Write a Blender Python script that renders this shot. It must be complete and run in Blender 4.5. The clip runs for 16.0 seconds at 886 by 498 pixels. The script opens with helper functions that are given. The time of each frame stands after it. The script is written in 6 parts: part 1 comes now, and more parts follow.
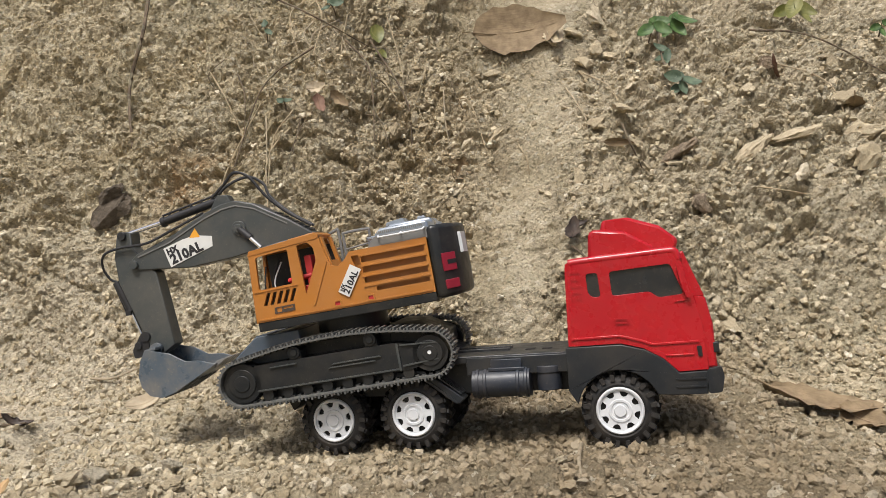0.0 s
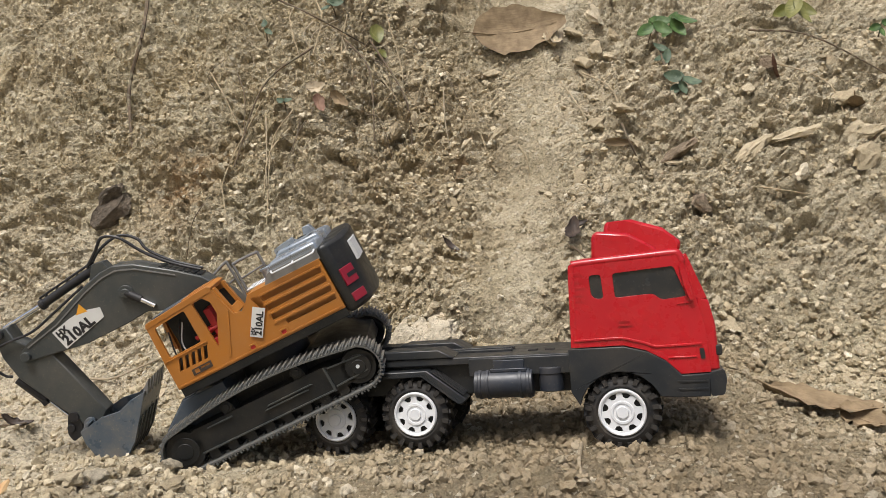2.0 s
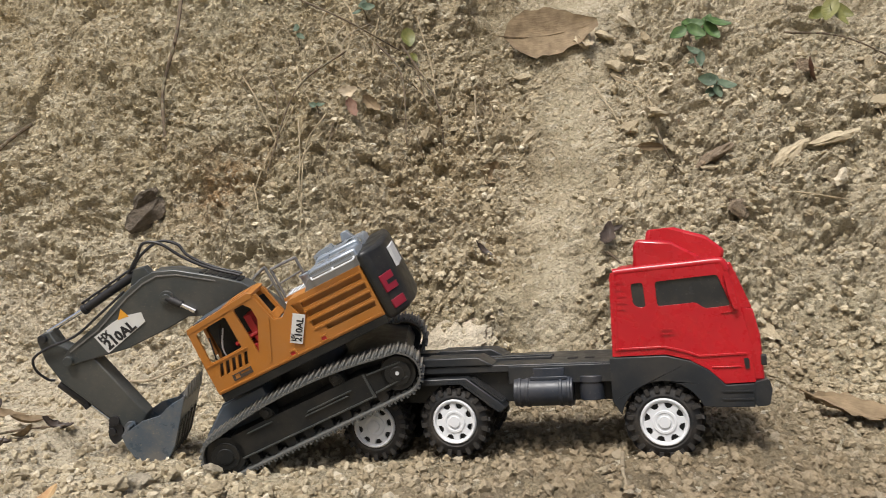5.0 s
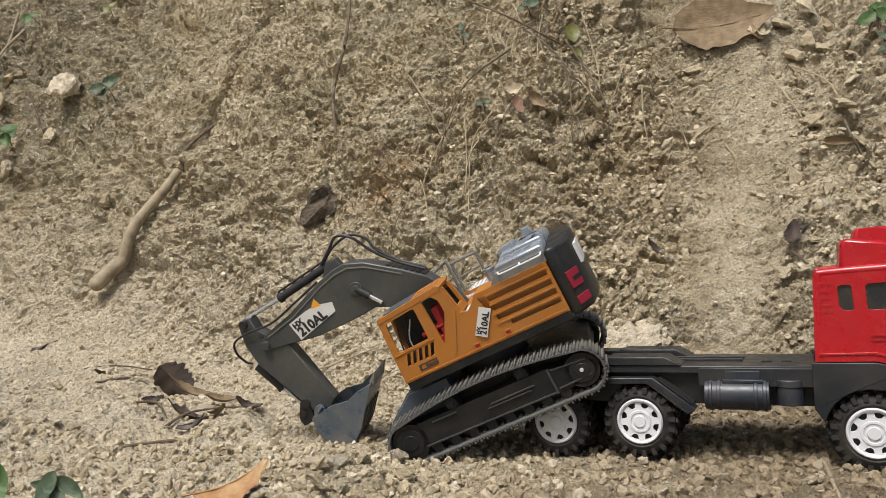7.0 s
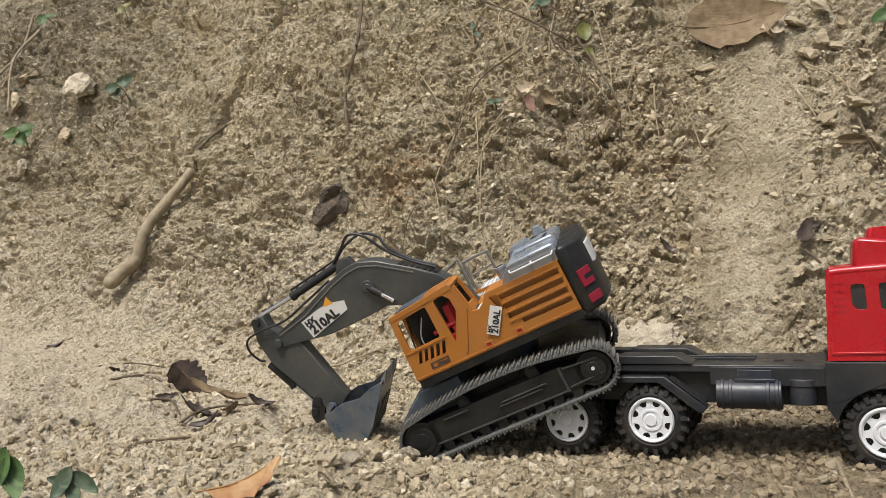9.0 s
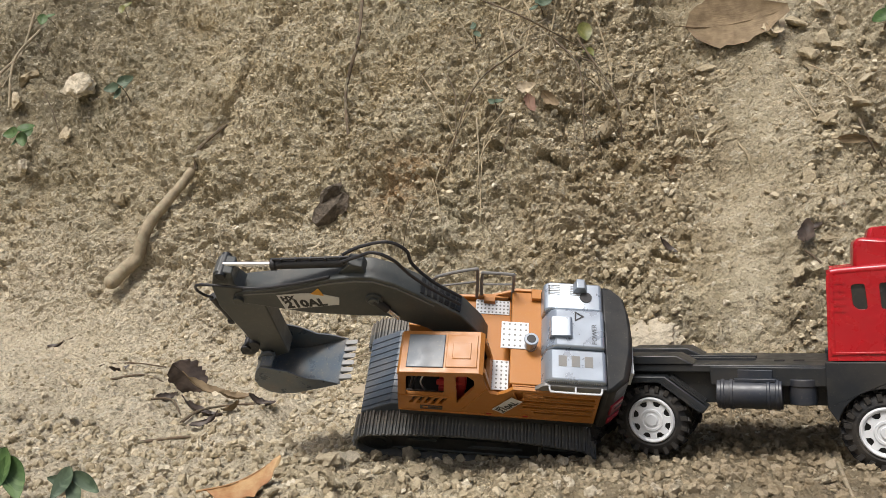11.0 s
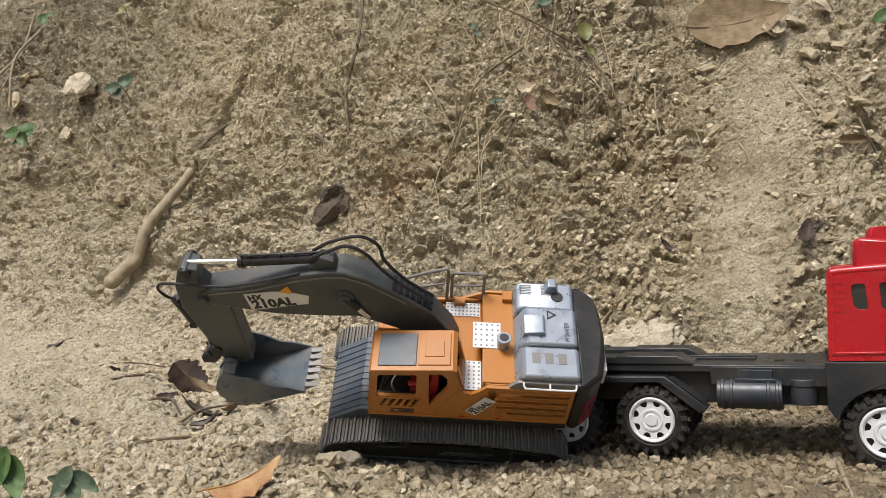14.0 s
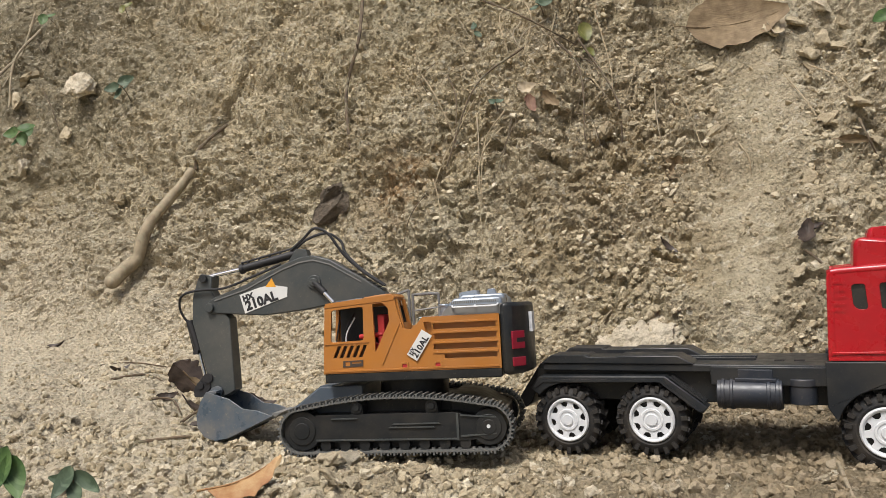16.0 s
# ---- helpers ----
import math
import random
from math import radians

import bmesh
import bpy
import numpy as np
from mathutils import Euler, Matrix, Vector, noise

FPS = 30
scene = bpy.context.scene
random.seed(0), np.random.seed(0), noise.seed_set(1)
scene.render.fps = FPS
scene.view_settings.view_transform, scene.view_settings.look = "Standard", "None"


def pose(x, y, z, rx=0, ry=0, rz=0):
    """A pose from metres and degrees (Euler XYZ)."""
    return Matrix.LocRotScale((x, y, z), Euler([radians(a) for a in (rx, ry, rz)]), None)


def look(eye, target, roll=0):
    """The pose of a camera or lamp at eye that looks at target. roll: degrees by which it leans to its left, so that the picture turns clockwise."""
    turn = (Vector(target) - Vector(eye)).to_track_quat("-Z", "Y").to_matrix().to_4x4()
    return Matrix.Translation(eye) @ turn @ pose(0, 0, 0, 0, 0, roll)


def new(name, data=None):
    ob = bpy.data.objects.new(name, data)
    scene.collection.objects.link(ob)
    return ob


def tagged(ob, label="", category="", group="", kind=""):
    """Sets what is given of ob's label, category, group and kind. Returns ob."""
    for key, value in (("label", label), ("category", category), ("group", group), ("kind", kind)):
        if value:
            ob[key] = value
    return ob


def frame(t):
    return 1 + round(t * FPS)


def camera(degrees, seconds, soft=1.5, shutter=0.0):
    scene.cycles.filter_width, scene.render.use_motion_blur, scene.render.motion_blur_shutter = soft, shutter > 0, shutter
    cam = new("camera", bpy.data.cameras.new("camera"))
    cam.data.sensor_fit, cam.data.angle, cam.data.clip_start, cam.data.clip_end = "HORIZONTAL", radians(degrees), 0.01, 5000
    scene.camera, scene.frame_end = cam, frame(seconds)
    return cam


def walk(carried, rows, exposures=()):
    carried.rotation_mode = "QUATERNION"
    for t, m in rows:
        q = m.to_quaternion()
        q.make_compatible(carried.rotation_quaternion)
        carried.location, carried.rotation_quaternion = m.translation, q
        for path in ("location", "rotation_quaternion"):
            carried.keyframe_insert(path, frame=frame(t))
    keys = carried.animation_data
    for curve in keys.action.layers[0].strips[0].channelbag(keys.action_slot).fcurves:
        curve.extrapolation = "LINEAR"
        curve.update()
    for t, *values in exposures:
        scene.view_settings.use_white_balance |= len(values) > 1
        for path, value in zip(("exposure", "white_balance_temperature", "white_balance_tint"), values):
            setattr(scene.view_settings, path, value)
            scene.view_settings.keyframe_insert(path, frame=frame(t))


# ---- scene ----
cam = camera(60.0, 16.0, soft=0.55, shutter=0.5)
METRES, EYE, TILT, LEAN, TURN = 0.12, 0.21, 0.0, 0.0, 0.0
ROWS = [
    (0.0, 0.0, 0.0, 0.0, 0.0, 0.0, -0.0),
    (0.5, 0.0049, 0.0031, 0.0011, 0.02, -0.01, 0.0),
    (1.0, -0.0002, 0.0012, 0.0035, -0.0, -0.02, 0.0),
    (1.5, -0.0064, -0.0029, 0.0069, -0.03, -0.04, 0.01),
    (2.0, -0.0064, -0.003, 0.0068, -0.04, -0.04, 0.01),
    (2.5, -0.0064, -0.0029, 0.0069, -0.04, -0.04, 0.0),
    (3.0, -0.0064, -0.003, 0.0068, -0.04, -0.04, 0.0),
    (5.5, -0.3363, 0.017, 0.1223, 2.92, -0.03, -0.32),
    (6.0, -0.6264, 0.0745, 0.1732, 7.43, -0.26, -0.58),
    (6.5, -0.6706, -0.0217, 0.0743, 10.38, -0.21, -0.89),
    (7.0, -0.6309, -0.094, 0.0495, 11.34, -0.34, -0.94),
    (7.5, -0.6282, -0.1148, 0.0462, 11.87, -0.39, -0.95),
    (8.0, -0.6265, -0.116, 0.0453, 12.09, -0.41, -0.97),
    (8.5, -0.6267, -0.117, 0.0448, 12.17, -0.42, -0.98),
    (9.0, -0.6265, -0.1172, 0.0444, 12.2, -0.42, -0.99),
    (11.5, -0.6259, -0.1179, 0.0421, 12.24, -0.42, -1.02),
    (12.0, -0.6265, -0.1177, 0.0415, 12.24, -0.42, -1.03),
    (12.5, -0.6265, -0.1177, 0.0415, 12.24, -0.42, -1.03),
    (13.0, -0.6266, -0.1178, 0.0415, 12.25, -0.42, -1.03),
    (13.5, -0.6242, -0.1162, 0.039, 12.26, -0.4, -1.04),
    (14.0, -0.6256, -0.1164, 0.0398, 12.25, -0.41, -1.04),
    (14.5, -0.6259, -0.1162, 0.0402, 12.25, -0.41, -1.04),
    (15.0, -0.6285, -0.1158, 0.0405, 12.25, -0.42, -1.04),
    (15.5, -0.6213, -0.1196, 0.0392, 12.27, -0.41, -1.04),
    (16.0, -0.6293, -0.1239, 0.0398, 12.24, -0.41, -1.04),
]
walk(cam, [(t, pose(0, 0, EYE, TILT, LEAN, TURN) @ pose(METRES * x, METRES * y, METRES * z, 90 + pitch, roll, yaw)) for t, x, y, z, yaw, pitch, roll in ROWS],
     [(0.0, 0.23), (5.5, 0.23), (7.0, 0.14), (16.0, 0.14)])

# ---- light ----
world = bpy.data.worlds.new("overcast_sky")
scene.world = world
world.use_nodes = True
wn, wl = world.node_tree.nodes, world.node_tree.links
sky = wn.new("ShaderNodeTexSky")
sky.sky_type, sky.sun_disc = "NISHITA", False
sky.sun_elevation, sky.sun_rotation = radians(60), radians(207)
sky.air_density, sky.dust_density, sky.ozone_density = 1.0, 6.0, 0.3
wl.new(sky.outputs["Color"], wn["Background"].inputs["Color"])
wn["Background"].inputs["Strength"].default_value = 0.106
sun = new("sun", bpy.data.lights.new("sun", "SUN"))
sun.data.energy, sun.data.angle, sun.data.color = 3.2, radians(18), (1.0, 0.99, 0.97)
sun.matrix_basis = look((-0.42 * 4, -0.84 * 4, 1.62 * 4), (0, 0, 0))

# ---- materials ----
def material(name, rough=0.5, metal=0.0, color=(0.5, 0.5, 0.5), spec=0.5):
    m = bpy.data.materials.new(name)
    m.use_nodes = True
    b = m.node_tree.nodes["Principled BSDF"]
    b.inputs["Roughness"].default_value = rough
    b.inputs["Metallic"].default_value = metal
    b.inputs["Base Color"].default_value = (*color, 1)
    b.inputs["Specular IOR Level"].default_value = spec
    return m


class Nodes:
    """Short hands for one node tree, in object coordinates."""
    def __init__(self, m, coord="Object"):
        self.n, self.l = m.node_tree.nodes, m.node_tree.links
        self.b = self.n["Principled BSDF"]
        self.c = self.n.new("ShaderNodeTexCoord").outputs[coord]

    def noise(self, scale, detail=4, rough=0.6, stretch=None):
        t = self.n.new("ShaderNodeTexNoise")
        t.inputs["Scale"].default_value, t.inputs["Detail"].default_value, t.inputs["Roughness"].default_value = scale, detail, rough
        src = self.c
        if stretch:
            mp = self.n.new("ShaderNodeMapping")
            mp.inputs["Scale"].default_value = stretch
            self.l.new(src, mp.inputs["Vector"])
            src = mp.outputs["Vector"]
        self.l.new(src, t.inputs["Vector"])
        return t.outputs["Fac"]

    def voronoi(self, scale, feature="F1", out="Distance"):
        t = self.n.new("ShaderNodeTexVoronoi")
        t.feature = feature
        t.inputs["Scale"].default_value = scale
        self.l.new(self.c, t.inputs["Vector"])
        return t.outputs[out]

    def ramp(self, fac, stops):
        r = self.n.new("ShaderNodeValToRGB")
        self.l.new(fac, r.inputs["Fac"])
        e = r.color_ramp.elements
        while len(e) < len(stops):
            e.new(0.5)
        for el, (p, c) in zip(e, stops):
            el.position, el.color = p, (c, c, c, 1) if isinstance(c, (int, float)) else (*c, 1)
        return r.outputs["Color"]

    def mix(self, fac, a, b, mode="MIX"):
        x = self.n.new("ShaderNodeMix")
        x.data_type, x.blend_type = "RGBA", mode
        for sock, v in ((x.inputs[0], fac), (x.inputs[6], a), (x.inputs[7], b)):
            if isinstance(v, (int, float)):
                sock.default_value = v
            elif isinstance(v, tuple):
                sock.default_value = (*v, 1)
            else:
                self.l.new(v, sock)
        return x.outputs[2]

    def bump(self, height, strength, distance, under=None):
        k = self.n.new("ShaderNodeBump")
        k.inputs["Strength"].default_value, k.inputs["Distance"].default_value = strength, distance
        self.l.new(height, k.inputs["Height"])
        if under is not None:
            self.l.new(under, k.inputs["Normal"])
        return k.outputs["Normal"]

    def color(self, c):
        self.l.new(c, self.b.inputs["Base Color"])

    def rough(self, c):
        self.l.new(c, self.b.inputs["Roughness"])

    def normal(self, c):
        self.l.new(c, self.b.inputs["Normal"])

    def random(self):
        return self.n.new("ShaderNodeObjectInfo").outputs["Random"]

    def island(self):
        return self.n.new("ShaderNodeNewGeometry").outputs["Random Per Island"]


def soil_material():
    m = material("dry_clay_soil", 0.95, spec=0.15)
    k = Nodes(m)
    big = k.noise(2.2, 5, 0.55)
    mid = k.noise(14, 6, 0.65)
    fine = k.noise(130, 6, 0.7)
    grit = k.voronoi(190)
    base = k.ramp(mid, [(0.28, (0.270, 0.220, 0.135)), (0.5, (0.515, 0.440, 0.295)), (0.72, (0.72, 0.635, 0.46))])
    ochre = k.ramp(k.noise(5.5, 4, 0.6), [(0.5, 0.0), (0.68, 0.5)])
    c = k.mix(ochre, base, (0.48, 0.370, 0.200))
    grey = k.ramp(big, [(0.46, 0.0), (0.62, 0.4)])
    c = k.mix(grey, c, (0.42, 0.385, 0.265))
    xyz = k.n.new("ShaderNodeSeparateXYZ")
    k.l.new(k.c, xyz.inputs[0])
    edge = k.noise(7, 4, 0.6)

    def zone(axis, lo, hi, wob):
        """0 at lo, 1 at hi along an axis, with an uneven edge."""
        s = k.n.new("ShaderNodeMath")
        s.operation = "MULTIPLY_ADD"
        k.l.new(edge, s.inputs[0])
        s.inputs[1].default_value = wob
        k.l.new(xyz.outputs[axis], s.inputs[2])
        r = k.n.new("ShaderNodeMapRange")
        r.inputs["From Min"].default_value, r.inputs["From Max"].default_value = lo + wob / 2, hi + wob / 2
        k.l.new(s.outputs[0], r.inputs["Value"])
        return r.outputs[0]

    def both(p, q):
        t = k.n.new("ShaderNodeMath")
        t.operation = "MULTIPLY"
        k.l.new(p, t.inputs[0])
        k.l.new(q, t.inputs[1])
        return t.outputs[0]

    # brown ochre clay in the middle of the bank
    brown = both(both(zone("X", -0.32, -0.12, 0.3), zone("X", 0.22, 0.02, 0.3)), zone("Z", 0.10, 0.26, 0.2))
    c = k.mix(both(brown, k.ramp(k.noise(24, 5), [(0.3, 0.1), (0.6, 0.45)])), c, (0.35, 0.265, 0.160))
    # a rusty patch low on the bank
    rusty = both(both(zone("X", -0.60, -0.48, 0.14), zone("X", -0.36, -0.46, 0.14)), both(zone("Z", 0.22, 0.30, 0.10), zone("Z", 0.42, 0.34, 0.10)))
    c = k.mix(both(rusty, k.ramp(k.noise(40, 5), [(0.35, 0.1), (0.6, 0.8)])), c, (0.42, 0.245, 0.105))
    # browner soil on the path's right half, with the truck's shade mixed in
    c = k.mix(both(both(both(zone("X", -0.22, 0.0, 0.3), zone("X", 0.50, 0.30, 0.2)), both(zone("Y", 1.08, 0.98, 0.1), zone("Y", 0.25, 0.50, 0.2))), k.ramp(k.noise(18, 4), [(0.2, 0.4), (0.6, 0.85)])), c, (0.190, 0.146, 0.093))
    # paler washed clay on the gentler slope
    c = k.mix(both(both(zone("X", 0.0, 0.22, 0.2), zone("Y", 0.99, 1.10, 0.1)), k.ramp(k.noise(11, 4), [(0.3, 0.15), (0.65, 0.55)])), c, (0.62, 0.54, 0.405))
    # pale trodden dust on the path, darker mossy clay high on the bank
    dust = both(both(zone("X", -0.10, -0.50, 0.4), zone("Z", 0.36, 0.10, 0.22)), zone("Y", 0.20, 0.55, 0.3))
    c = k.mix(both(dust, k.ramp(k.noise(20, 4), [(0.2, 0.4), (0.6, 0.85)])), c, (0.70, 0.612, 0.462))
    moss = both(zone("X", -1.05, -1.75, 0.5), zone("Z", 0.25, 0.6, 0.3))
    c = k.mix(both(moss, k.ramp(k.noise(16, 5), [(0.3, 0.15), (0.6, 0.75)])), c, (0.150, 0.135, 0.095))
    # dark pits here and dark flecks below stand in for shade in crevices
    c = k.mix(k.ramp(fine, [(0.34, 0.7), (0.47, 0.0)]), c, (0.15, 0.118, 0.076))
    c = k.mix(k.ramp(k.voronoi(75, out="Color"), [(0.80, 0.0), (0.88, 0.6)]), c, (0.70, 0.63, 0.48))
    c = k.mix(k.ramp(k.voronoi(140, out="Color"), [(0.80, 0.0), (0.88, 0.7)]), c, (0.70, 0.63, 0.49))
    c = k.mix(k.ramp(k.noise(60, 4, 0.7), [(0.34, 0.5), (0.43, 0.0)]), c, (0.20, 0.155, 0.095))
    c = k.mix(k.ramp(grit, [(0.0, 0.0), (0.9, 0.22)]), c, (0.20, 0.165, 0.112))
    k.color(c)
    n = k.bump(k.noise(38, 7, 0.75), 1.0, 0.015)
    n = k.bump(grit, 0.9, 0.005, n)
    k.normal(k.bump(fine, 1.0, 0.006, n))
    return m


def clod_material(name, island):
    m = material(name, 0.95, spec=0.15)
    k = Nodes(m)
    r = k.island() if island else k.random()
    c = k.ramp(r, [(0.0, (0.33, 0.272, 0.176)), (0.45, (0.465, 0.394, 0.268)), (0.9, (0.56, 0.484, 0.345)), (1.0, (0.70, 0.63, 0.49))])
    if not island:
        c = k.mix(k.ramp(k.noise(1.6, 5, 0.7), [(0.3, 0.65), (0.65, 0.0)]), c, (0.27, 0.220, 0.148))
    if island:
        xyz = k.n.new("ShaderNodeSeparateXYZ")
        k.l.new(k.c, xyz.inputs[0])
        f = []
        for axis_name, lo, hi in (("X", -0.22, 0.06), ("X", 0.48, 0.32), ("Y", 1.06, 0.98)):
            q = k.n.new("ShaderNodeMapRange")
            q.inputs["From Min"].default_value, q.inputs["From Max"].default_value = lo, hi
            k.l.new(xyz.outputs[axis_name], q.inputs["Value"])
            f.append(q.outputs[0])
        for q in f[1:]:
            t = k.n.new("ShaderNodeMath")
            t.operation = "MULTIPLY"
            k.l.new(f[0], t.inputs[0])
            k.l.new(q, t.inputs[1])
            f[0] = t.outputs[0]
        # browner crumbs around the truck, the shade under it mixed into their tone
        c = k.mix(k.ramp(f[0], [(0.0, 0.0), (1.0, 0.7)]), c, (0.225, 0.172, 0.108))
    fine = k.noise(160 if island else 7, 6, 0.72)
    c = k.mix(k.ramp(fine, [(0.3, 0.6), (0.48, 0.0)]), c, (0.22, 0.175, 0.12))
    k.color(c)
    n = k.bump(k.noise(70 if island else 2.6, 7, 0.72), 1.0, 0.005 if island else 0.0035)
    k.normal(k.bump(fine, 0.9, 0.002 if island else 0.0012, n))
    return m


def rock_material(name, dark, light):
    m = material(name, 0.9, spec=0.2)
    k = Nodes(m)
    c = k.ramp(k.noise(2.4, 8, 0.72), [(0.32, dark), (0.66, light)])
    c = k.mix(k.ramp(k.voronoi(7), [(0.0, 0.35), (0.4, 0.0)]), c, tuple(0.55 * v for v in dark))
    k.color(c)
    k.normal(k.bump(k.noise(4.5, 8, 0.75), 1.0, 0.012))
    return m


def plastic(name, color, rough=0.45, dust=0.25, spec=0.5, metal=0.0):
    """Moulded toy plastic, with a film of pale dust and fine scratches."""
    m = material(name, rough, metal, color, spec)
    k = Nodes(m)
    d = k.ramp(k.noise(28, 6, 0.65), [(0.42, 0.0), (0.78, dust)])
    tone = k.mix(k.ramp(k.noise(9, 3), [(0.3, 0.0), (0.7, 1.0)]), tuple(v * 0.9 for v in color), tuple(min(1, v * 1.08) for v in color))
    c = k.mix(d, tone, (0.30, 0.24, 0.17))
    c = k.mix(k.ramp(k.noise(420, 3), [(0.62, 0.0), (0.75, dust * 1.3)]), c, (0.36, 0.29, 0.2))
    k.color(c)
    k.rough(k.ramp(k.noise(60, 5), [(0.25, max(0.05, rough - 0.1)), (0.8, min(1, rough + 0.22))]))
    k.normal(k.bump(k.noise(300, 3), 0.12, 0.0006))
    return m


def leaf_material(name, a, b, rough=0.6, vein=(0.3, 0.3, 0.2)):
    m = material(name, rough, spec=0.35)
    k = Nodes(m)
    c = k.mix(k.ramp(k.noise(45, 5, 0.6), [(0.35, 0.0), (0.68, 1.0)]), a, b)
    c = k.mix(k.ramp(k.noise(30, 2, 0.5, (1, 9, 1)), [(0.55, 0.0), (0.62, 0.3)]), c, vein)
    k.color(c)
    k.normal(k.bump(k.noise(55, 4, 0.6, (1, 6, 1)), 0.5, 0.002))
    return m


SOIL = soil_material()
GRAVEL = clod_material("loose_clay_gravel", True)
CLOD = clod_material("clay_clod", False)
PALE = rock_material("pale_limestone", (0.52, 0.445, 0.32), (0.80, 0.71, 0.55))
BROWN = rock_material("brown_stone", (0.20, 0.145, 0.095), (0.44, 0.35, 0.25))
SLATE = rock_material("dark_stone", (0.085, 0.070, 0.054), (0.22, 0.180, 0.138))
ORANGE = plastic("orange_plastic", (0.385, 0.146, 0.0215), 0.36, 0.12)
RED = plastic("red_plastic", (0.37, 0.004, 0.011), 0.24, 0.04)
SEAT = plastic("red_seat_plastic", (0.42, 0.018, 0.02), 0.5, 0.05)
BOOM = plastic("dark_grey_plastic", (0.046, 0.052, 0.052), 0.36, 0.14)
BLACK = plastic("black_plastic", (0.011, 0.0125, 0.0135), 0.38, 0.09, 0.36)
FRAME = plastic("charcoal_plastic", (0.015, 0.0175, 0.0205), 0.36, 0.10, 0.34)
BLUEGREY = plastic("blue_grey_plastic", (0.060, 0.078, 0.100), 0.35, 0.25)
TANK = plastic("blue_black_plastic", (0.015, 0.020, 0.030), 0.38, 0.14)
RUBBER = plastic("dusty_rubber", (0.012, 0.0125, 0.0135), 0.6, 0.18, 0.3)
TRACK = plastic("dusty_track_rubber", (0.100, 0.103, 0.099), 0.55, 0.5, 0.3)
BUCKET = plastic("blue_grey_bucket_plastic", (0.075, 0.098, 0.122), 0.30, 0.55)
WHITE = plastic("white_plastic", (0.62, 0.635, 0.65), 0.4, 0.12)
STICKER = plastic("white_sticker", (0.64, 0.64, 0.62), 0.4, 0.12)
INK = plastic("black_ink", (0.012, 0.012, 0.014), 0.5, 0.03)
YELLOW = plastic("yellow_sticker", (0.72, 0.34, 0.03), 0.4, 0.08)
SILVER = plastic("silver_paint", (0.33, 0.375, 0.43), 0.28, 0.10, 0.5, 0.6)
STEEL = plastic("grey_rail_plastic", (0.16, 0.16, 0.155), 0.4, 0.2)
CHROME = material("chrome_rod", 0.18, 1.0, (0.80, 0.80, 0.80))
MARK = plastic("crimson_reflector", (0.25, 0.008, 0.025), 0.3, 0.05)
GLASS = plastic("smoked_window", (0.016, 0.018, 0.020), 0.16, 0.15)
GREEN = leaf_material("green_leaf", (0.030, 0.066, 0.018), (0.075, 0.135, 0.036), 0.55, (0.16, 0.24, 0.09))
BLUEGREEN = leaf_material("blue_green_leaf", (0.036, 0.060, 0.034), (0.090, 0.125, 0.078), 0.6, (0.2, 0.26, 0.17))
OLIVE = leaf_material("olive_leaf", (0.085, 0.095, 0.022), (0.165, 0.160, 0.045), 0.5, (0.28, 0.26, 0.1))
DRY = leaf_material("dry_tan_leaf", (0.27, 0.19, 0.115), (0.43, 0.32, 0.205), 0.75, (0.22, 0.15, 0.09))
DRYBROWN = leaf_material("dry_brown_leaf", (0.15, 0.107, 0.060), (0.27, 0.200, 0.118), 0.75, (0.12, 0.08, 0.05))
DARKLEAF = leaf_material("dark_withered_leaf", (0.034, 0.025, 0.020), (0.082, 0.060, 0.046), 0.45, (0.05, 0.03, 0.025))
RUST = leaf_material("rust_leaf", (0.14, 0.072, 0.048), (0.24, 0.150, 0.105), 0.7, (0.2, 0.1, 0.05))
AMBER = leaf_material("amber_leaf", (0.24, 0.105, 0.035), (0.42, 0.285, 0.140), 0.6, (0.3, 0.13, 0.05))
PALELEAF = leaf_material("pale_dry_leaf", (0.30, 0.245, 0.165), (0.46, 0.385, 0.275), 0.8, (0.35, 0.27, 0.17))
STRAW = leaf_material("dry_straw", (0.24, 0.185, 0.11), (0.42, 0.34, 0.22), 0.8)
BARK = leaf_material("root_bark", (0.22, 0.178, 0.118), (0.36, 0.298, 0.205), 0.85)
TWIGDARK = leaf_material("dark_twig_bark", (0.065, 0.046, 0.030), (0.15, 0.11, 0.07), 0.85)

# ---- the ground: one sheet, path in front, clay bank behind ----
def hash3(i, j, k, seed):
    h = (i.astype(np.int64) * 374761393 + j.astype(np.int64) * 668265263 + k.astype(np.int64) * 2147483647 + seed * 1274126177) & 0xFFFFFFFF
    h = ((h ^ (h >> 13)) * 1274126177) & 0xFFFFFFFF
    h = ((h ^ (h >> 16)) * 2246822519) & 0xFFFFFFFF
    return ((h ^ (h >> 15)) & 0xFFFFFF) / float(0x1000000)


def value_noise(x, y, z, seed):
    i, j, k = np.floor(x), np.floor(y), np.floor(z)
    fx, fy, fz = x - i, y - j, z - k
    fx, fy, fz = (f * f * (3 - 2 * f) for f in (fx, fy, fz))
    total = 0
    for a in (0, 1):
        for b in (0, 1):
            for c in (0, 1):
                w = (fx if a else 1 - fx) * (fy if b else 1 - fy) * (fz if c else 1 - fz)
                total = total + w * hash3(i + a, j + b, k + c, seed)
    return total - 0.5


def fbm(x, y, z, size, octaves, seed, gain=0.5):
    total, amp, f = 0, 1.0, 1.0 / size
    for o in range(octaves):
        total = total + amp * value_noise(x * f + 17.3 * o, y * f, z * f, seed + o)
        amp, f = amp * gain, f * 2.03
    return total


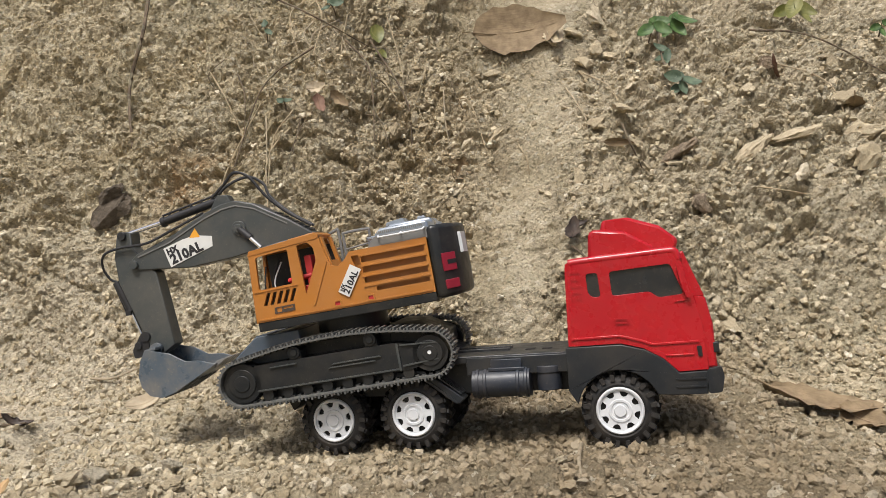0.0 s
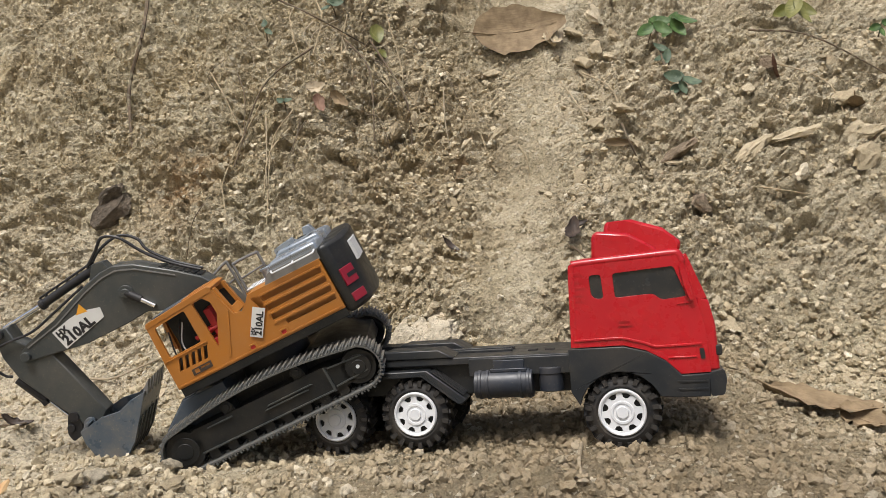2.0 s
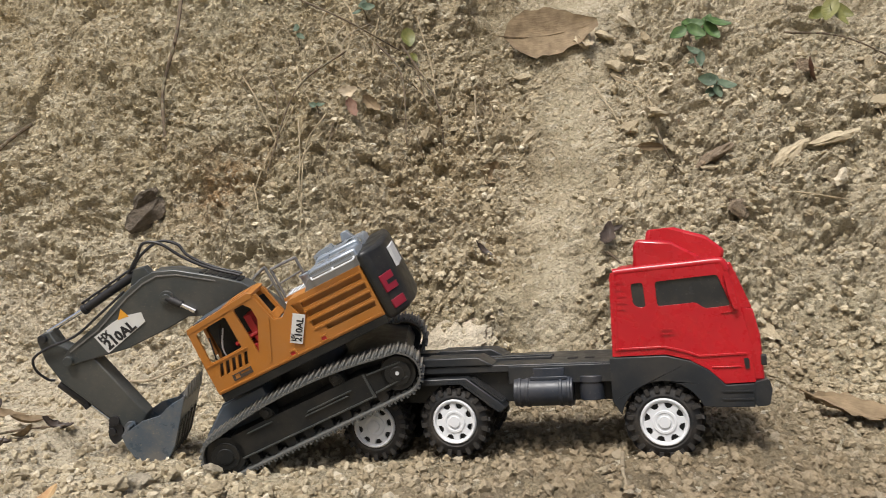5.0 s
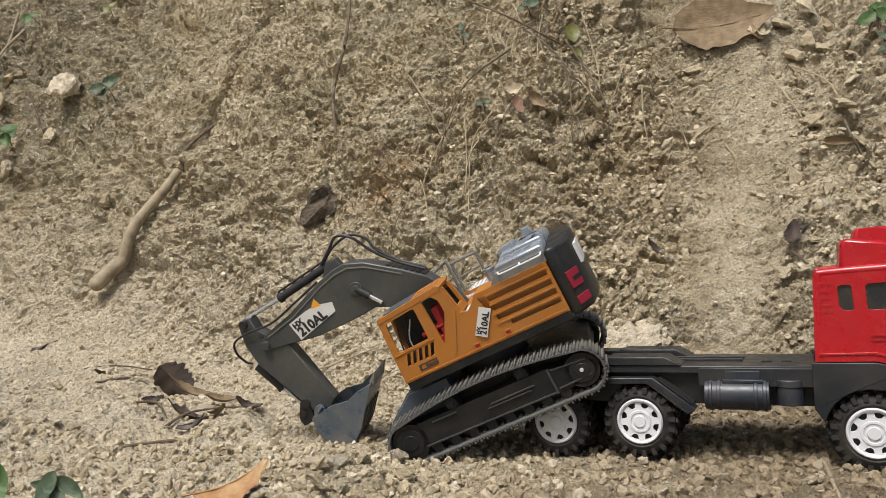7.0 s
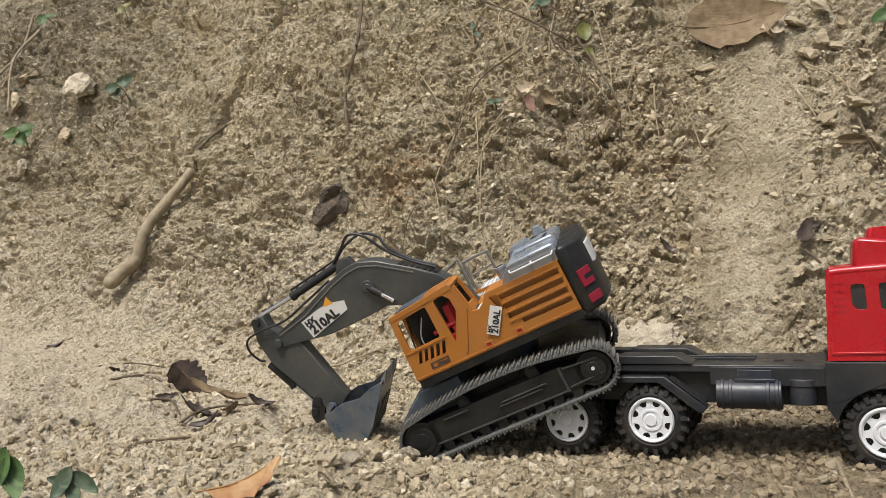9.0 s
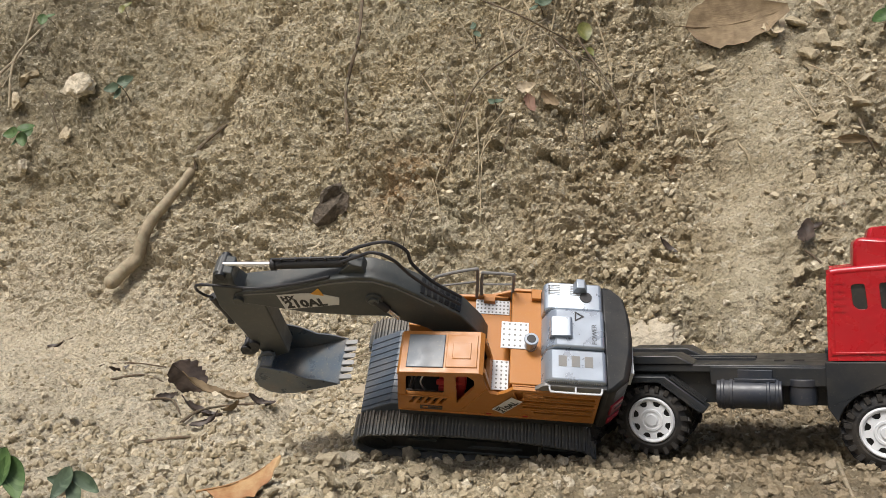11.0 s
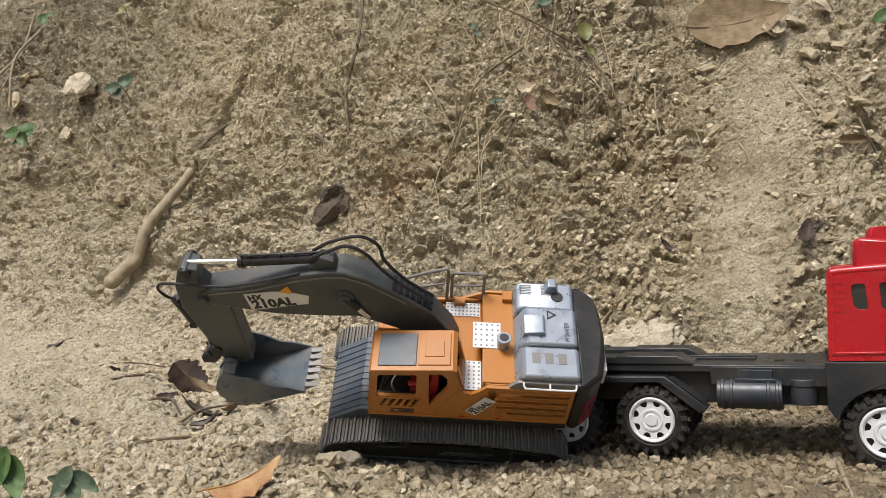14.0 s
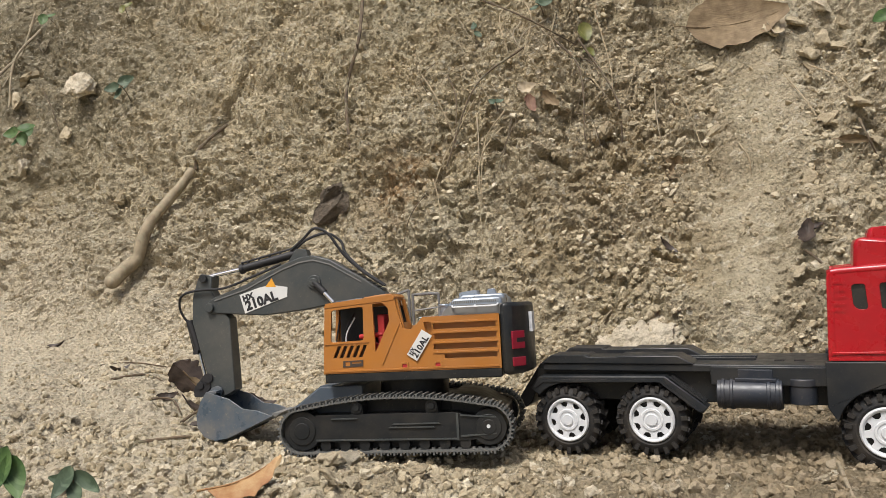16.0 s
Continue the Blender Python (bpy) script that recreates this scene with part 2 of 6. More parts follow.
def worley(x, y, z, size, seed):
    x, y, z = x / size, y / size, z / size
    i, j, k = np.floor(x), np.floor(y), np.floor(z)
    best = np.full(x.shape, 9.0)
    tone = np.zeros(x.shape)
    for a in (-1, 0, 1):
        for b in (-1, 0, 1):
            for c in (-1, 0, 1):
                p, q, r = i + a, j + b, k + c
                d = (p + hash3(p, q, r, seed) - x) ** 2 + (q + hash3(p, q, r, seed + 1) - y) ** 2 + (r + hash3(p, q, r, seed + 2) - z) ** 2
                near = d < best
                best = np.where(near, d, best)
                tone = np.where(near, hash3(p, q, r, seed + 3), tone)
    return np.sqrt(best), tone


def shards(x, y, z, size, seed):
    """Broken facets: each cell a tilted plane of its own height. Returns the height in units of size, and how near the cell's border is."""
    x, y, z = x / size, y / size, z / size
    i, j, k = np.floor(x), np.floor(y), np.floor(z)
    best, second = np.full(x.shape, 9.0), np.full(x.shape, 9.0)
    high = np.zeros(x.shape)
    for a in (-1, 0, 1):
        for b in (-1, 0, 1):
            for c in (-1, 0, 1):
                p, q, r = i + a, j + b, k + c
                h0, h1, h2, h3 = (hash3(p, q, r, seed + e) for e in range(4))
                dx, dy, dz = x - p - h0, y - q - h1, z - r - h2
                d = dx * dx + dy * dy + dz * dz
                near = d < best
                second = np.where(near, best, np.minimum(second, d))
                best = np.where(near, d, best)
                high = np.where(near, 0.55 * (h3 - 0.5) + (h3 * 7 % 1 - 0.5) * dx + (h3 * 13 % 1 - 0.62) * dz + (h3 * 29 % 1 - 0.5) * dy, high)
    return high, np.sqrt(second) - np.sqrt(best)


def step(a, b, v):
    t = np.clip((v - a) / (b - a), 0, 1)
    return t * t * (3 - 2 * t)


def path_height(x):
    return -0.025 + 0.053 * step(-0.30, 0.40, x) - 0.013 * step(-0.34, -0.56, x) + 0.008 * step(-0.7, -1.1, x)


def bank_foot(x):
    return 0.985 + 0.36 * 0.06 * np.logaddexp(0, (0.10 - x) / 0.06)


def smooth_height(x, y):
    """The place without its roughness."""
    slope = 1.12 + 0.58 * step(0.02, -0.22, x)
    d = (y - bank_foot(x)) * slope
    rise = 0.035 * np.logaddexp(0, d / 0.035)
    rise = 1.5 - 0.05 * np.logaddexp(0, (1.5 - rise) / 0.05)
    return path_height(x) + rise + 0.02 * np.clip(0.98 - y, -0.2, 0.0)


def spread(lo, hi, n, far, grow=1.32):
    out, s, p = [], (hi - lo) / n, hi
    while p < far:
        s *= grow
        p += s
        out.append(p)
    return out


def axis(pieces, near, far):
    mid = np.concatenate([np.linspace(a, b, n, endpoint=False) for a, b, n in pieces] + [[pieces[-1][1]]])
    a, b, n = pieces[0]
    left = [a - (q - a) for q in spread(a - (b - a), a, n, a + (a - near))][::-1]
    a, b, n = pieces[-1]
    return np.concatenate([left, mid, spread(a, b, n, far)])


XS = axis([(-2.5, -0.95, 330), (-0.95, 0.75, 560), (0.75, 1.05, 70)], -40.0, 40.0)
YS = axis([(0.55, 1.0, 135), (1.0, 1.62, 310), (1.62, 2.5, 250)], -40.0, 60.0)
GX, GY = np.meshgrid(XS, YS)
GZ = smooth_height(GX, GY)


def rough_ground():
    e = 0.004
    nx = -(smooth_height(GX + e, GY) - smooth_height(GX - e, GY)) / (2 * e)
    ny = -(smooth_height(GX, GY + e) - smooth_height(GX, GY - e)) / (2 * e)
    ln = np.sqrt(nx * nx + ny * ny + 1)
    nx, ny, nz = nx / ln, ny / ln, 1 / ln
    bank = step(-0.03, 0.14, GY - bank_foot(GX))
    cliff = bank * step(0.10, -0.15, GX)
    lower = step(0.20, 0.0, GY - bank_foot(GX))
    chute = np.exp(-((GX - 0.10 - 0.25 * (GY - 1.1)) / 0.075) ** 2) * bank
    near = step(3.6, 2.3, np.abs(GX)) * step(3.5, 2.2, GY) * step(-0.5, 0.2, GY)
    d = bank * 0.11 * fbm(GX, GY, GZ, 0.42, 3, 11) + bank * 0.050 * fbm(GX, GY, GZ, 0.13, 4, 21, 0.55)
    # ledges that break out of the clay
    shelf = fbm(GX * 0.6, GY, GZ * 2.6, 0.10, 4, 31, 0.55)
    d = d + bank * (1 - 0.8 * chute) * 0.016 * shelf
    d = d + near * cliff * 0.018 * (np.abs(fbm(GX * 1.5, GY, GZ * 0.8, 0.055, 4, 41, 0.6)) - 0.12)
    f0, t0 = worley(GX, GY * 1.3, GZ * 1.6, 0.070, 45)
    d = d + near * bank * (1 - 0.85 * chute) * step(0.45, 0.75, t0) * 0.016 * np.clip(0.55 - f0, 0, 1)
    f1, t1 = worley(GX, GY, GZ, 0.030, 51)
    f2, t2 = worley(GX, GY, GZ, 0.012, 61)
    lumps = step(-0.12, 0.22, fbm(GX, GY, GZ, 0.16, 3, 71))
    dusty = step(-0.42, -0.75, GX) * step(0.86, 1.0, GY) * (1 - bank)
    rough = near * (1 - 0.75 * dusty) * (0.35 + 0.65 * lumps) * (1 - 0.75 * chute)
    d = d + rough * bank * (0.017 * (0.62 - f1) * (0.3 + t1)) + rough * (0.0085 * (0.6 - f2) * (0.25 + t2)) * (0.6 + 0.4 * bank)
    d = d + near * (1 - bank) * (0.026 * fbm(GX, GY, 0 * GX, 0.11, 5, 81, 0.6) * (0.5 + 0.5 * lower))
    # broken clay: ledges on the right, chips and crumbs all over, with cracks between them
    wx, wy, wz = (GX + 0.010 * fbm(GX, GY, GZ, 0.03, 2, 201), GY + 0.010 * fbm(GX, GY, GZ, 0.03, 2, 211), GZ + 0.010 * fbm(GX, GY, GZ, 0.03, 2, 221))
    broken = near * bank * (1 - 0.92 * chute)
    patchy = 0.25 + 0.75 * step(-0.22, 0.12, fbm(GX, GY, GZ, 0.20, 3, 111))
    ledge = step(0.18, 0.30, GX) * step(-0.14, 0.10, fbm(GX, GY, GZ, 0.24, 2, 231)) + 0.45 * step(-0.02, 0.20, fbm(GX, GY, GZ, 0.30, 2, 241)) * step(0.1, -0.1, GX)
    h, g = shards(wx * 0.75, wy, wz * 1.25, 0.080, 301)
    d = d + broken * ledge * (0.034 * h - 0.010 * np.exp(-(g / 0.10) ** 2))
    h, g = shards(wx * 0.85, wy, wz * 1.2, 0.034, 311)
    d = d + broken * patchy * (0.021 * h - 0.006 * np.exp(-(g / 0.14) ** 2))
    h, g = shards(wx, wy, wz * 1.1, 0.0155, 321)
    d = d + near * (1 - 0.85 * chute) * (0.35 + 0.65 * bank) * (0.0110 * h - 0.0030 * np.exp(-(g / 0.16) ** 2))
    speck = value_noise(GX / 0.0052, GY / 0.0052, GZ / 0.0052, 91)
    f3, t3 = worley(GX, GY, GZ, 0.0075, 95)
    d = d + near * (1 - 0.5 * chute) * (0.0050 * speck + 0.0060 * (0.55 - f3) * t3 * bank)
    # crack behind the root, and hollow at its foot
    line = GX + 1.035 - 0.25 * (GZ - 0.45)
    line = line + 0.03 * fbm(GX, GY, GZ, 0.06, 3, 121)
    d = d - 0.055 * np.exp(-(line / 0.008) ** 2) * step(0.40, 0.50, GZ) * step(0.95, 0.8, GZ)
    line = GX + 0.81 + 0.22 * (GY - 1.63) + 0.025 * fbm(GX, GY, GZ, 0.06, 3, 125)
    d = d - 0.030 * np.exp(-(line / 0.006) ** 2) * step(1.57, 1.61, GY) * step(1.76, 1.70, GY)
    # the path is worn level where wheels and tracks stand
    worn = step(0.70, 0.76, GY) * step(1.0, 0.93, GY) * step(-0.5, -0.4, GX) * step(0.36, 0.28, GX)
    d = d * (1 - 0.72 * worn * (1 - bank)) + 0.0010 * worn
    return GX + nx * d, GY + ny * d, GZ + nz * d


PX, PY, PZ = rough_ground()


def spot(x, y):
    """Place and normal of the ground at a point of the plan."""
    i = int(np.clip(np.searchsorted(XS, x), 2, len(XS) - 3))
    j = int(np.clip(np.searchsorted(YS, y), 2, len(YS) - 3))
    p = np.array((PX[j, i], PY[j, i], PZ[j, i]))
    a = np.array((PX[j, i + 2] - PX[j, i - 2], PY[j, i + 2] - PY[j, i - 2], PZ[j, i + 2] - PZ[j, i - 2]))
    b = np.array((PX[j + 2, i] - PX[j - 2, i], PY[j + 2, i] - PY[j - 2, i], PZ[j + 2, i] - PZ[j - 2, i]))
    n = np.cross(a, b)
    return p, n / np.linalg.norm(n)


def ground_mesh():
    h, w = PX.shape
    me = bpy.data.meshes.new("ground")
    co = np.stack((PX, PY, PZ), -1).reshape(-1, 3).astype(np.float32)
    i = (np.arange(h - 1)[:, None] * w + np.arange(w - 1)[None, :]).reshape(-1)
    quads = np.stack((i, i + 1, i + 1 + w, i + w), -1).astype(np.int32)
    me.vertices.add(len(co))
    me.vertices.foreach_set("co", co.reshape(-1))
    me.loops.add(quads.size)
    me.loops.foreach_set("vertex_index", quads.reshape(-1))
    me.polygons.add(len(quads))
    me.polygons.foreach_set("loop_start", np.arange(0, quads.size, 4, dtype=np.int32))
    me.polygons.foreach_set("use_smooth", np.zeros(len(quads), dtype=bool))
    me.update(calc_edges=True)
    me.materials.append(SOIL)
    return tagged(new("ground", me), "dry tan clay path rising into a crumbling clay bank", "ground", kind="structure")


ground_mesh()


# ---- mesh helpers ----
def part(name, bm, mat, parent=None, label="", smooth=True, bevel=0.0, kind=""):
    """Links a bmesh as one mesh object under a thing or a part."""
    bmesh.ops.recalc_face_normals(bm, faces=bm.faces[:])
    me = bpy.data.meshes.new(name)
    bm.to_mesh(me)
    bm.free()
    me.materials.append(mat)
    if smooth:
        me.polygons.foreach_set("use_smooth", np.ones(len(me.polygons), dtype=bool))
        me.set_sharp_from_angle(angle=radians(35))
    ob = new(name, me)
    if parent:
        ob.parent = parent
    if bevel:
        b = ob.modifiers.new("worn_edge", "BEVEL")
        b.width, b.segments, b.limit_method, b.angle_limit = bevel, 2, "ANGLE", radians(40)
    if label or kind:
        tagged(ob, label, kind=kind)
    return ob


def again(src, parent, m=None):
    """One more object on the same mesh."""
    ob = new(src.name.split(".")[0], src.data)
    ob.parent = parent
    if m is not None:
        ob.matrix_basis = m
    return ob


def thing(name, label, category, m=None, group=""):
    ob = new(name)
    ob.empty_display_size = 0.02
    if m is not None:
        ob.matrix_basis = m
    return tagged(ob, label, category, group)


def box(bm, x0, x1, y0, y1, z0, z1, m=None):
    r = bmesh.ops.create_cube(bm, size=1)["verts"]
    t = Matrix.Translation(((x0 + x1) / 2, (y0 + y1) / 2, (z0 + z1) / 2)) @ Matrix.Diagonal((x1 - x0, y1 - y0, z1 - z0, 1))
    bmesh.ops.transform(bm, matrix=(m @ t) if m else t, verts=r)
    return bm


def rod(bm, a, b, r0, r1=None, n=16):
    a, b = Vector(a), Vector(b)
    q = (b - a).to_track_quat("Z", "Y").to_matrix().to_4x4()
    v = bmesh.ops.create_cone(bm, cap_ends=True, segments=n, radius1=r0, radius2=r0 if r1 is None else r1, depth=(b - a).length)["verts"]
    bmesh.ops.transform(bm, matrix=Matrix.Translation((a + b) / 2) @ q, verts=v)
    return bm


def curve_points(ctrl, n):
    """Points on a smooth curve through the control points."""
    c = [Vector(p) for p in ctrl]
    c = [c[0] * 2 - c[1]] + c + [c[-1] * 2 - c[-2]]
    out = []
    for i in range(1, len(c) - 2):
        for k in range(n):
            t = k / n
            a, b, d, e = c[i - 1], c[i], c[i + 1], c[i + 2]
            out.append(0.5 * ((2 * b) + (d - a) * t + (2 * a - 5 * b + 4 * d - e) * t * t + (3 * b - a - 3 * d + e) * t ** 3))
    return out + [c[-2]]


def tube(bm, ctrl, r0, r1=None, n=6, seg=7, wob=0.0, rng=random):
    pts = curve_points(ctrl, n)
    r1 = r0 if r1 is None else r1
    rings, up = [], Vector((0.13, 0.31, 0.94))
    for i, p in enumerate(pts):
        d = (pts[min(i + 1, len(pts) - 1)] - pts[max(i - 1, 0)]).normalized()
        s = d.cross(up)
        s = s.normalized() if s.length > 1e-4 else d.orthogonal().normalized()
        u = s.cross(d)
        r = (r0 + (r1 - r0) * i / (len(pts) - 1)) * (1 + wob * rng.uniform(-1, 1))
        rings.append([bm.verts.new(p + (s * math.cos(k * 2 * math.pi / seg) + u * math.sin(k * 2 * math.pi / seg)) * r) for k in range(seg)])
    for a, b in zip(rings, rings[1:]):
        for k in range(seg):
            bm.faces.new((a[k], a[(k + 1) % seg], b[(k + 1) % seg], b[k]))
    bm.faces.new(rings[0][::-1])
    bm.faces.new(rings[-1])
    return bm


def plate(bm, outer, holes=(), y0=0.0, y1=0.01):
    """An upright plate in the plane of x and z, from y0 to y1, with holes right through."""
    loops = [[Vector((x, 0, z)) for x, z in outer]] + [[Vector((x, 0, z)) for x, z in h] for h in holes]
    flat = [p for l in loops for p in l]
    lo = [bm.verts.new((p.x, y0, p.z)) for p in flat]
    hi = [bm.verts.new((p.x, y1, p.z)) for p in flat]
    from_tess = tessellate([[Vector((p.x, p.z, 0)) for p in l] for l in loops])
    for t in from_tess:
        try:
            bm.faces.new([lo[i] for i in t])
            bm.faces.new([hi[i] for i in reversed(t)])
        except ValueError:
            pass
    base = 0
    for l in loops:
        for i in range(len(l)):
            a, b = base + i, base + (i + 1) % len(l)
            bm.faces.new((lo[a], lo[b], hi[b], hi[a]))
        base += len(l)
    return bm


def tessellate(loops):
    from mathutils import geometry
    return geometry.tessellate_polygon(loops)


def rounded(pts, r, n=3):
    """A polygon with its corners rounded."""
    out = []
    for i, p in enumerate(pts):
        p, a, b = Vector(p), Vector(pts[i - 1]), Vector(pts[(i + 1) % len(pts)])
        ra, rb = min(r, (a - p).length * 0.45), min(r, (b - p).length * 0.45)
        q0, q1 = p + (a - p).normalized() * ra, p + (b - p).normalized() * rb
        for k in range(n + 1):
            t = k / n
            q = q0 * (1 - t) ** 2 + p * 2 * t * (1 - t) + q1 * t * t
            out.append((q.x, q.y))
    return out


def ring(x, z, r, n=24, start=0.0):
    return [(x + r * math.cos(start + k * 2 * math.pi / n), z + r * math.sin(start + k * 2 * math.pi / n)) for k in range(n)]


def lathe(bm, profile, n=40):
    """A body of revolution about y; profile: (radius, y)."""
    rings = [[bm.verts.new((r * math.cos(k * 2 * math.pi / n), y, r * math.sin(k * 2 * math.pi / n))) for k in range(n)] for r, y in profile]
    for a, b in zip(rings, rings[1:]):
        for k in range(n):
            bm.faces.new((a[k], a[(k + 1) % n], b[(k + 1) % n], b[k]))
    return bm


def lettering(name, text, size, mat, parent, m, bold=0.0):
    """Letters as a thin mesh in the plane of m's x and y."""
    c = bpy.data.curves.new(name, "FONT")
    c.body, c.size, c.extrude, c.offset, c.resolution_u = text, size, 0.00008, bold, 2
    ob = bpy.data.objects.new(name, c)
    scene.collection.objects.link(ob)
    me = bpy.data.meshes.new_from_object(ob.evaluated_get(bpy.context.evaluated_depsgraph_get()))
    bpy.data.objects.remove(ob)
    bpy.data.curves.remove(c)
    me.materials.clear()
    me.materials.append(mat)
    ob = new(name, me)
    ob.parent, ob.matrix_basis = parent, m
    return ob


NEAR_SIDE = pose(0, 0, 0, 90, 0, 180)   # lettering on a face that looks along +y


# ---- the red truck (x forward, y away from its right side, z up from the axles) ----
TRUCK_POSE = pose(-0.118, 0.827, 0.025, 0, -4.93, -14.22)


LUGS = {}


def wheel(parent, m):
    """A tyre, with its tread lugs, rim and hub."""
    bm = lathe(bmesh.new(), [(0.0235, 0.002), (0.026, 0.000), (0.031, 0.0015), (0.0345, 0.004), (0.0352, 0.016), (0.0345, 0.028), (0.031, 0.0305), (0.0235, 0.030), (0.0225, 0.016), (0.0235, 0.002)], 48)
    w = part("wheel", bm, RUBBER, parent, "black rubber tyre with chunky dusty lugs")
    w.matrix_basis = m
    for side in (0, 1):
        if side not in LUGS:
            bm = bmesh.new()
            r = Matrix.Translation((0.0352, 0, 0)) @ Matrix.Rotation(radians(24 if side else -24), 4, "X")
            y0 = 0.0165 if side else 0.0035
            box(bm, -0.002, 0.0024, y0, y0 + 0.0125, -0.0021, 0.0021, r)
            y1 = 0.0315 if side else 0.0005
            box(bm, 0.0295, 0.0360, y1 - 0.0012, y1 + (0.0012 if side else 0.003), -0.0021, 0.0021)
            me = bpy.data.meshes.new("tyre_lug")
            bmesh.ops.recalc_face_normals(bm, faces=bm.faces[:])
            bm.to_mesh(me)
            bm.free()
            me.materials.append(RUBBER)
            LUGS[side] = me
        for k in range(20):
            lug = new("tyre_lug", LUGS[side])
            lug.parent, lug.matrix_basis = w, Matrix.Rotation(-(k + 0.5 * side) * 2 * math.pi / 20, 4, "Y")
    part("hub", lathe(bmesh.new(), [(0.001, 0.006), (0.022, 0.006), (0.022, 0.028), (0.001, 0.028)], 24), BLACK, w)
    bm = bmesh.new()
    slots = []
    for k in range(8):
        a = k * 2 * math.pi / 8 + 0.2
        slots.append([(rr * math.cos(a + da), rr * math.sin(a + da)) for rr, da in ((0.0190, -0.23), (0.0194, 0.0), (0.0190, 0.23), (0.0150, 0.17), (0.0138, 0.0), (0.0150, -0.17))])
    plate(bm, ring(0, 0, 0.0206, 40), slots, 0.0015, 0.0040)
    lathe(bm, [(0.0200, 0.0015), (0.0208, -0.0004), (0.0222, -0.0008), (0.0234, 0.0008), (0.0234, 0.005), (0.0200, 0.004)], 40)
    lathe(bm, [(0.0118, 0.002), (0.0112, 0.0004), (0.0090, 0.0004), (0.0085, 0.0012), (0.0062, 0.0012), (0.0056, -0.0004), (0.0001, -0.0004)], 32)
    part("rim", bm, WHITE, w, "white plastic rim with eight slots")
    return w


def build_truck():
    truck = thing("toy_truck", "red and black plastic toy flatbed truck standing on clay", "toy truck", TRUCK_POSE)
    W = 0.118
    # cab shell: side profile with window openings
    side = [(0.2575, 0.0655), (0.2600, 0.1440), (0.2640, 0.1500), (0.3640, 0.1545), (0.3690, 0.1520), (0.3800, 0.1080), (0.3860, 0.0800), (0.3885, 0.0370),
            (0.3610, 0.0360), (0.3470, 0.0500), (0.3300, 0.0600), (0.3080, 0.0660)]
    w1 = rounded([(0.2800, 0.1365), (0.2915, 0.1370), (0.2930, 0.1130), (0.2850, 0.1130), (0.2810, 0.1170)], 0.003)
    w2 = rounded([(0.3030, 0.1370), (0.3610, 0.1405), (0.3715, 0.1105), (0.3480, 0.1085), (0.3400, 0.1150), (0.3040, 0.1130)], 0.003)
    for y0, y1 in ((0.000, 0.004), (W - 0.004, W)):
        part("cab_side", plate(bmesh.new(), side, (w1, w2), y0, y1), RED, truck, bevel=0.0012)
    bm = bmesh.new()
    plate(bm, [(0.2605, 0.067), (0.2625, 0.1445), (0.2660, 0.1520), (0.3640, 0.1565), (0.3700, 0.1535), (0.3720, 0.1480), (0.3650, 0.1480), (0.2680, 0.1440), (0.2650, 0.067)], (), 0.0042, W - 0.0042)
    part("cab_roof", bm, RED, truck, bevel=0.001)
    bm = bmesh.new()
    plate(bm, [(0.3790, 0.1120), (0.3910, 0.1060), (0.3960, 0.0800), (0.3970, 0.0375), (0.3850, 0.0375), (0.3830, 0.0800)], (), 0.0042, W - 0.0042)
    part("cab_front", bm, RED, truck, bevel=0.002)
    for y in (0.0042, W - 0.0102):
        part("windscreen_pillar", plate(bmesh.new(), [(0.3650, 0.1475), (0.3740, 0.1520), (0.3905, 0.1065), (0.3800, 0.1065)], (), y, y + 0.006), RED, truck, bevel=0.001)
    part("windscreen", plate(bmesh.new(), [(0.3690, 0.1480), (0.3715, 0.1480), (0.3870, 0.1065), (0.3840, 0.1065)], (), 0.0105, W - 0.0105), GLASS, truck, "smoked windscreen")
    for y0 in (0.0022, W - 0.0037):
        part("side_window", plate(bmesh.new(), [(0.2785, 0.1385), (0.2945, 0.1385), (0.2945, 0.1110), (0.2785, 0.1110)], (), y0, y0 + 0.0015), GLASS, truck, "smoked quarter window")
        part("side_window", plate(bmesh.new(), [(0.3015, 0.1385), (0.3630, 0.1420), (0.3735, 0.1085), (0.3015, 0.1060)], (), y0, y0 + 0.0015), GLASS, truck, "smoked door window")
    # raised mouldings on both sides
    for y0, y1 in ((-0.0012, 0.0005), (W - 0.0005, W + 0.0012)):
        bm = bmesh.new()
        plate(bm, [(0.2610, 0.0735), (0.3080, 0.0745), (0.3280, 0.0690), (0.3390, 0.0645), (0.3820, 0.0655), (0.3822, 0.0632), (0.3385, 0.0622), (0.3275, 0.0665), (0.3075, 0.0722), (0.2610, 0.0712)], (), y0, y1)
        plate(bm, [(0.3500, 0.0530), (0.3760, 0.0530), (0.3760, 0.0514), (0.3500, 0.0514)], (), y0, y1)
        plate(bm, [(0.3620, 0.1040), (0.3760, 0.1055), (0.3760, 0.1040), (0.3620, 0.1028)], (), y0, y1)
        part("moulding", bm, RED, truck, bevel=0.0004)
        yc = 0.0036 if y0 < 0.05 else W - 0.0036
        bm = tube(bmesh.new(), [(0.2620, yc, 0.0700), (0.2640, yc, 0.1400), (0.2655, yc, 0.1462), (0.2700, yc, 0.1485), (0.3300, yc, 0.1514), (0.3610, yc, 0.1528), (0.3665, yc, 0.1510), (0.3690, yc, 0.1440)], 0.0042, n=6, seg=14)
        part("roof_edge", bm, RED, truck, "rounded moulded edge of the cab")
        bm = bmesh.new()
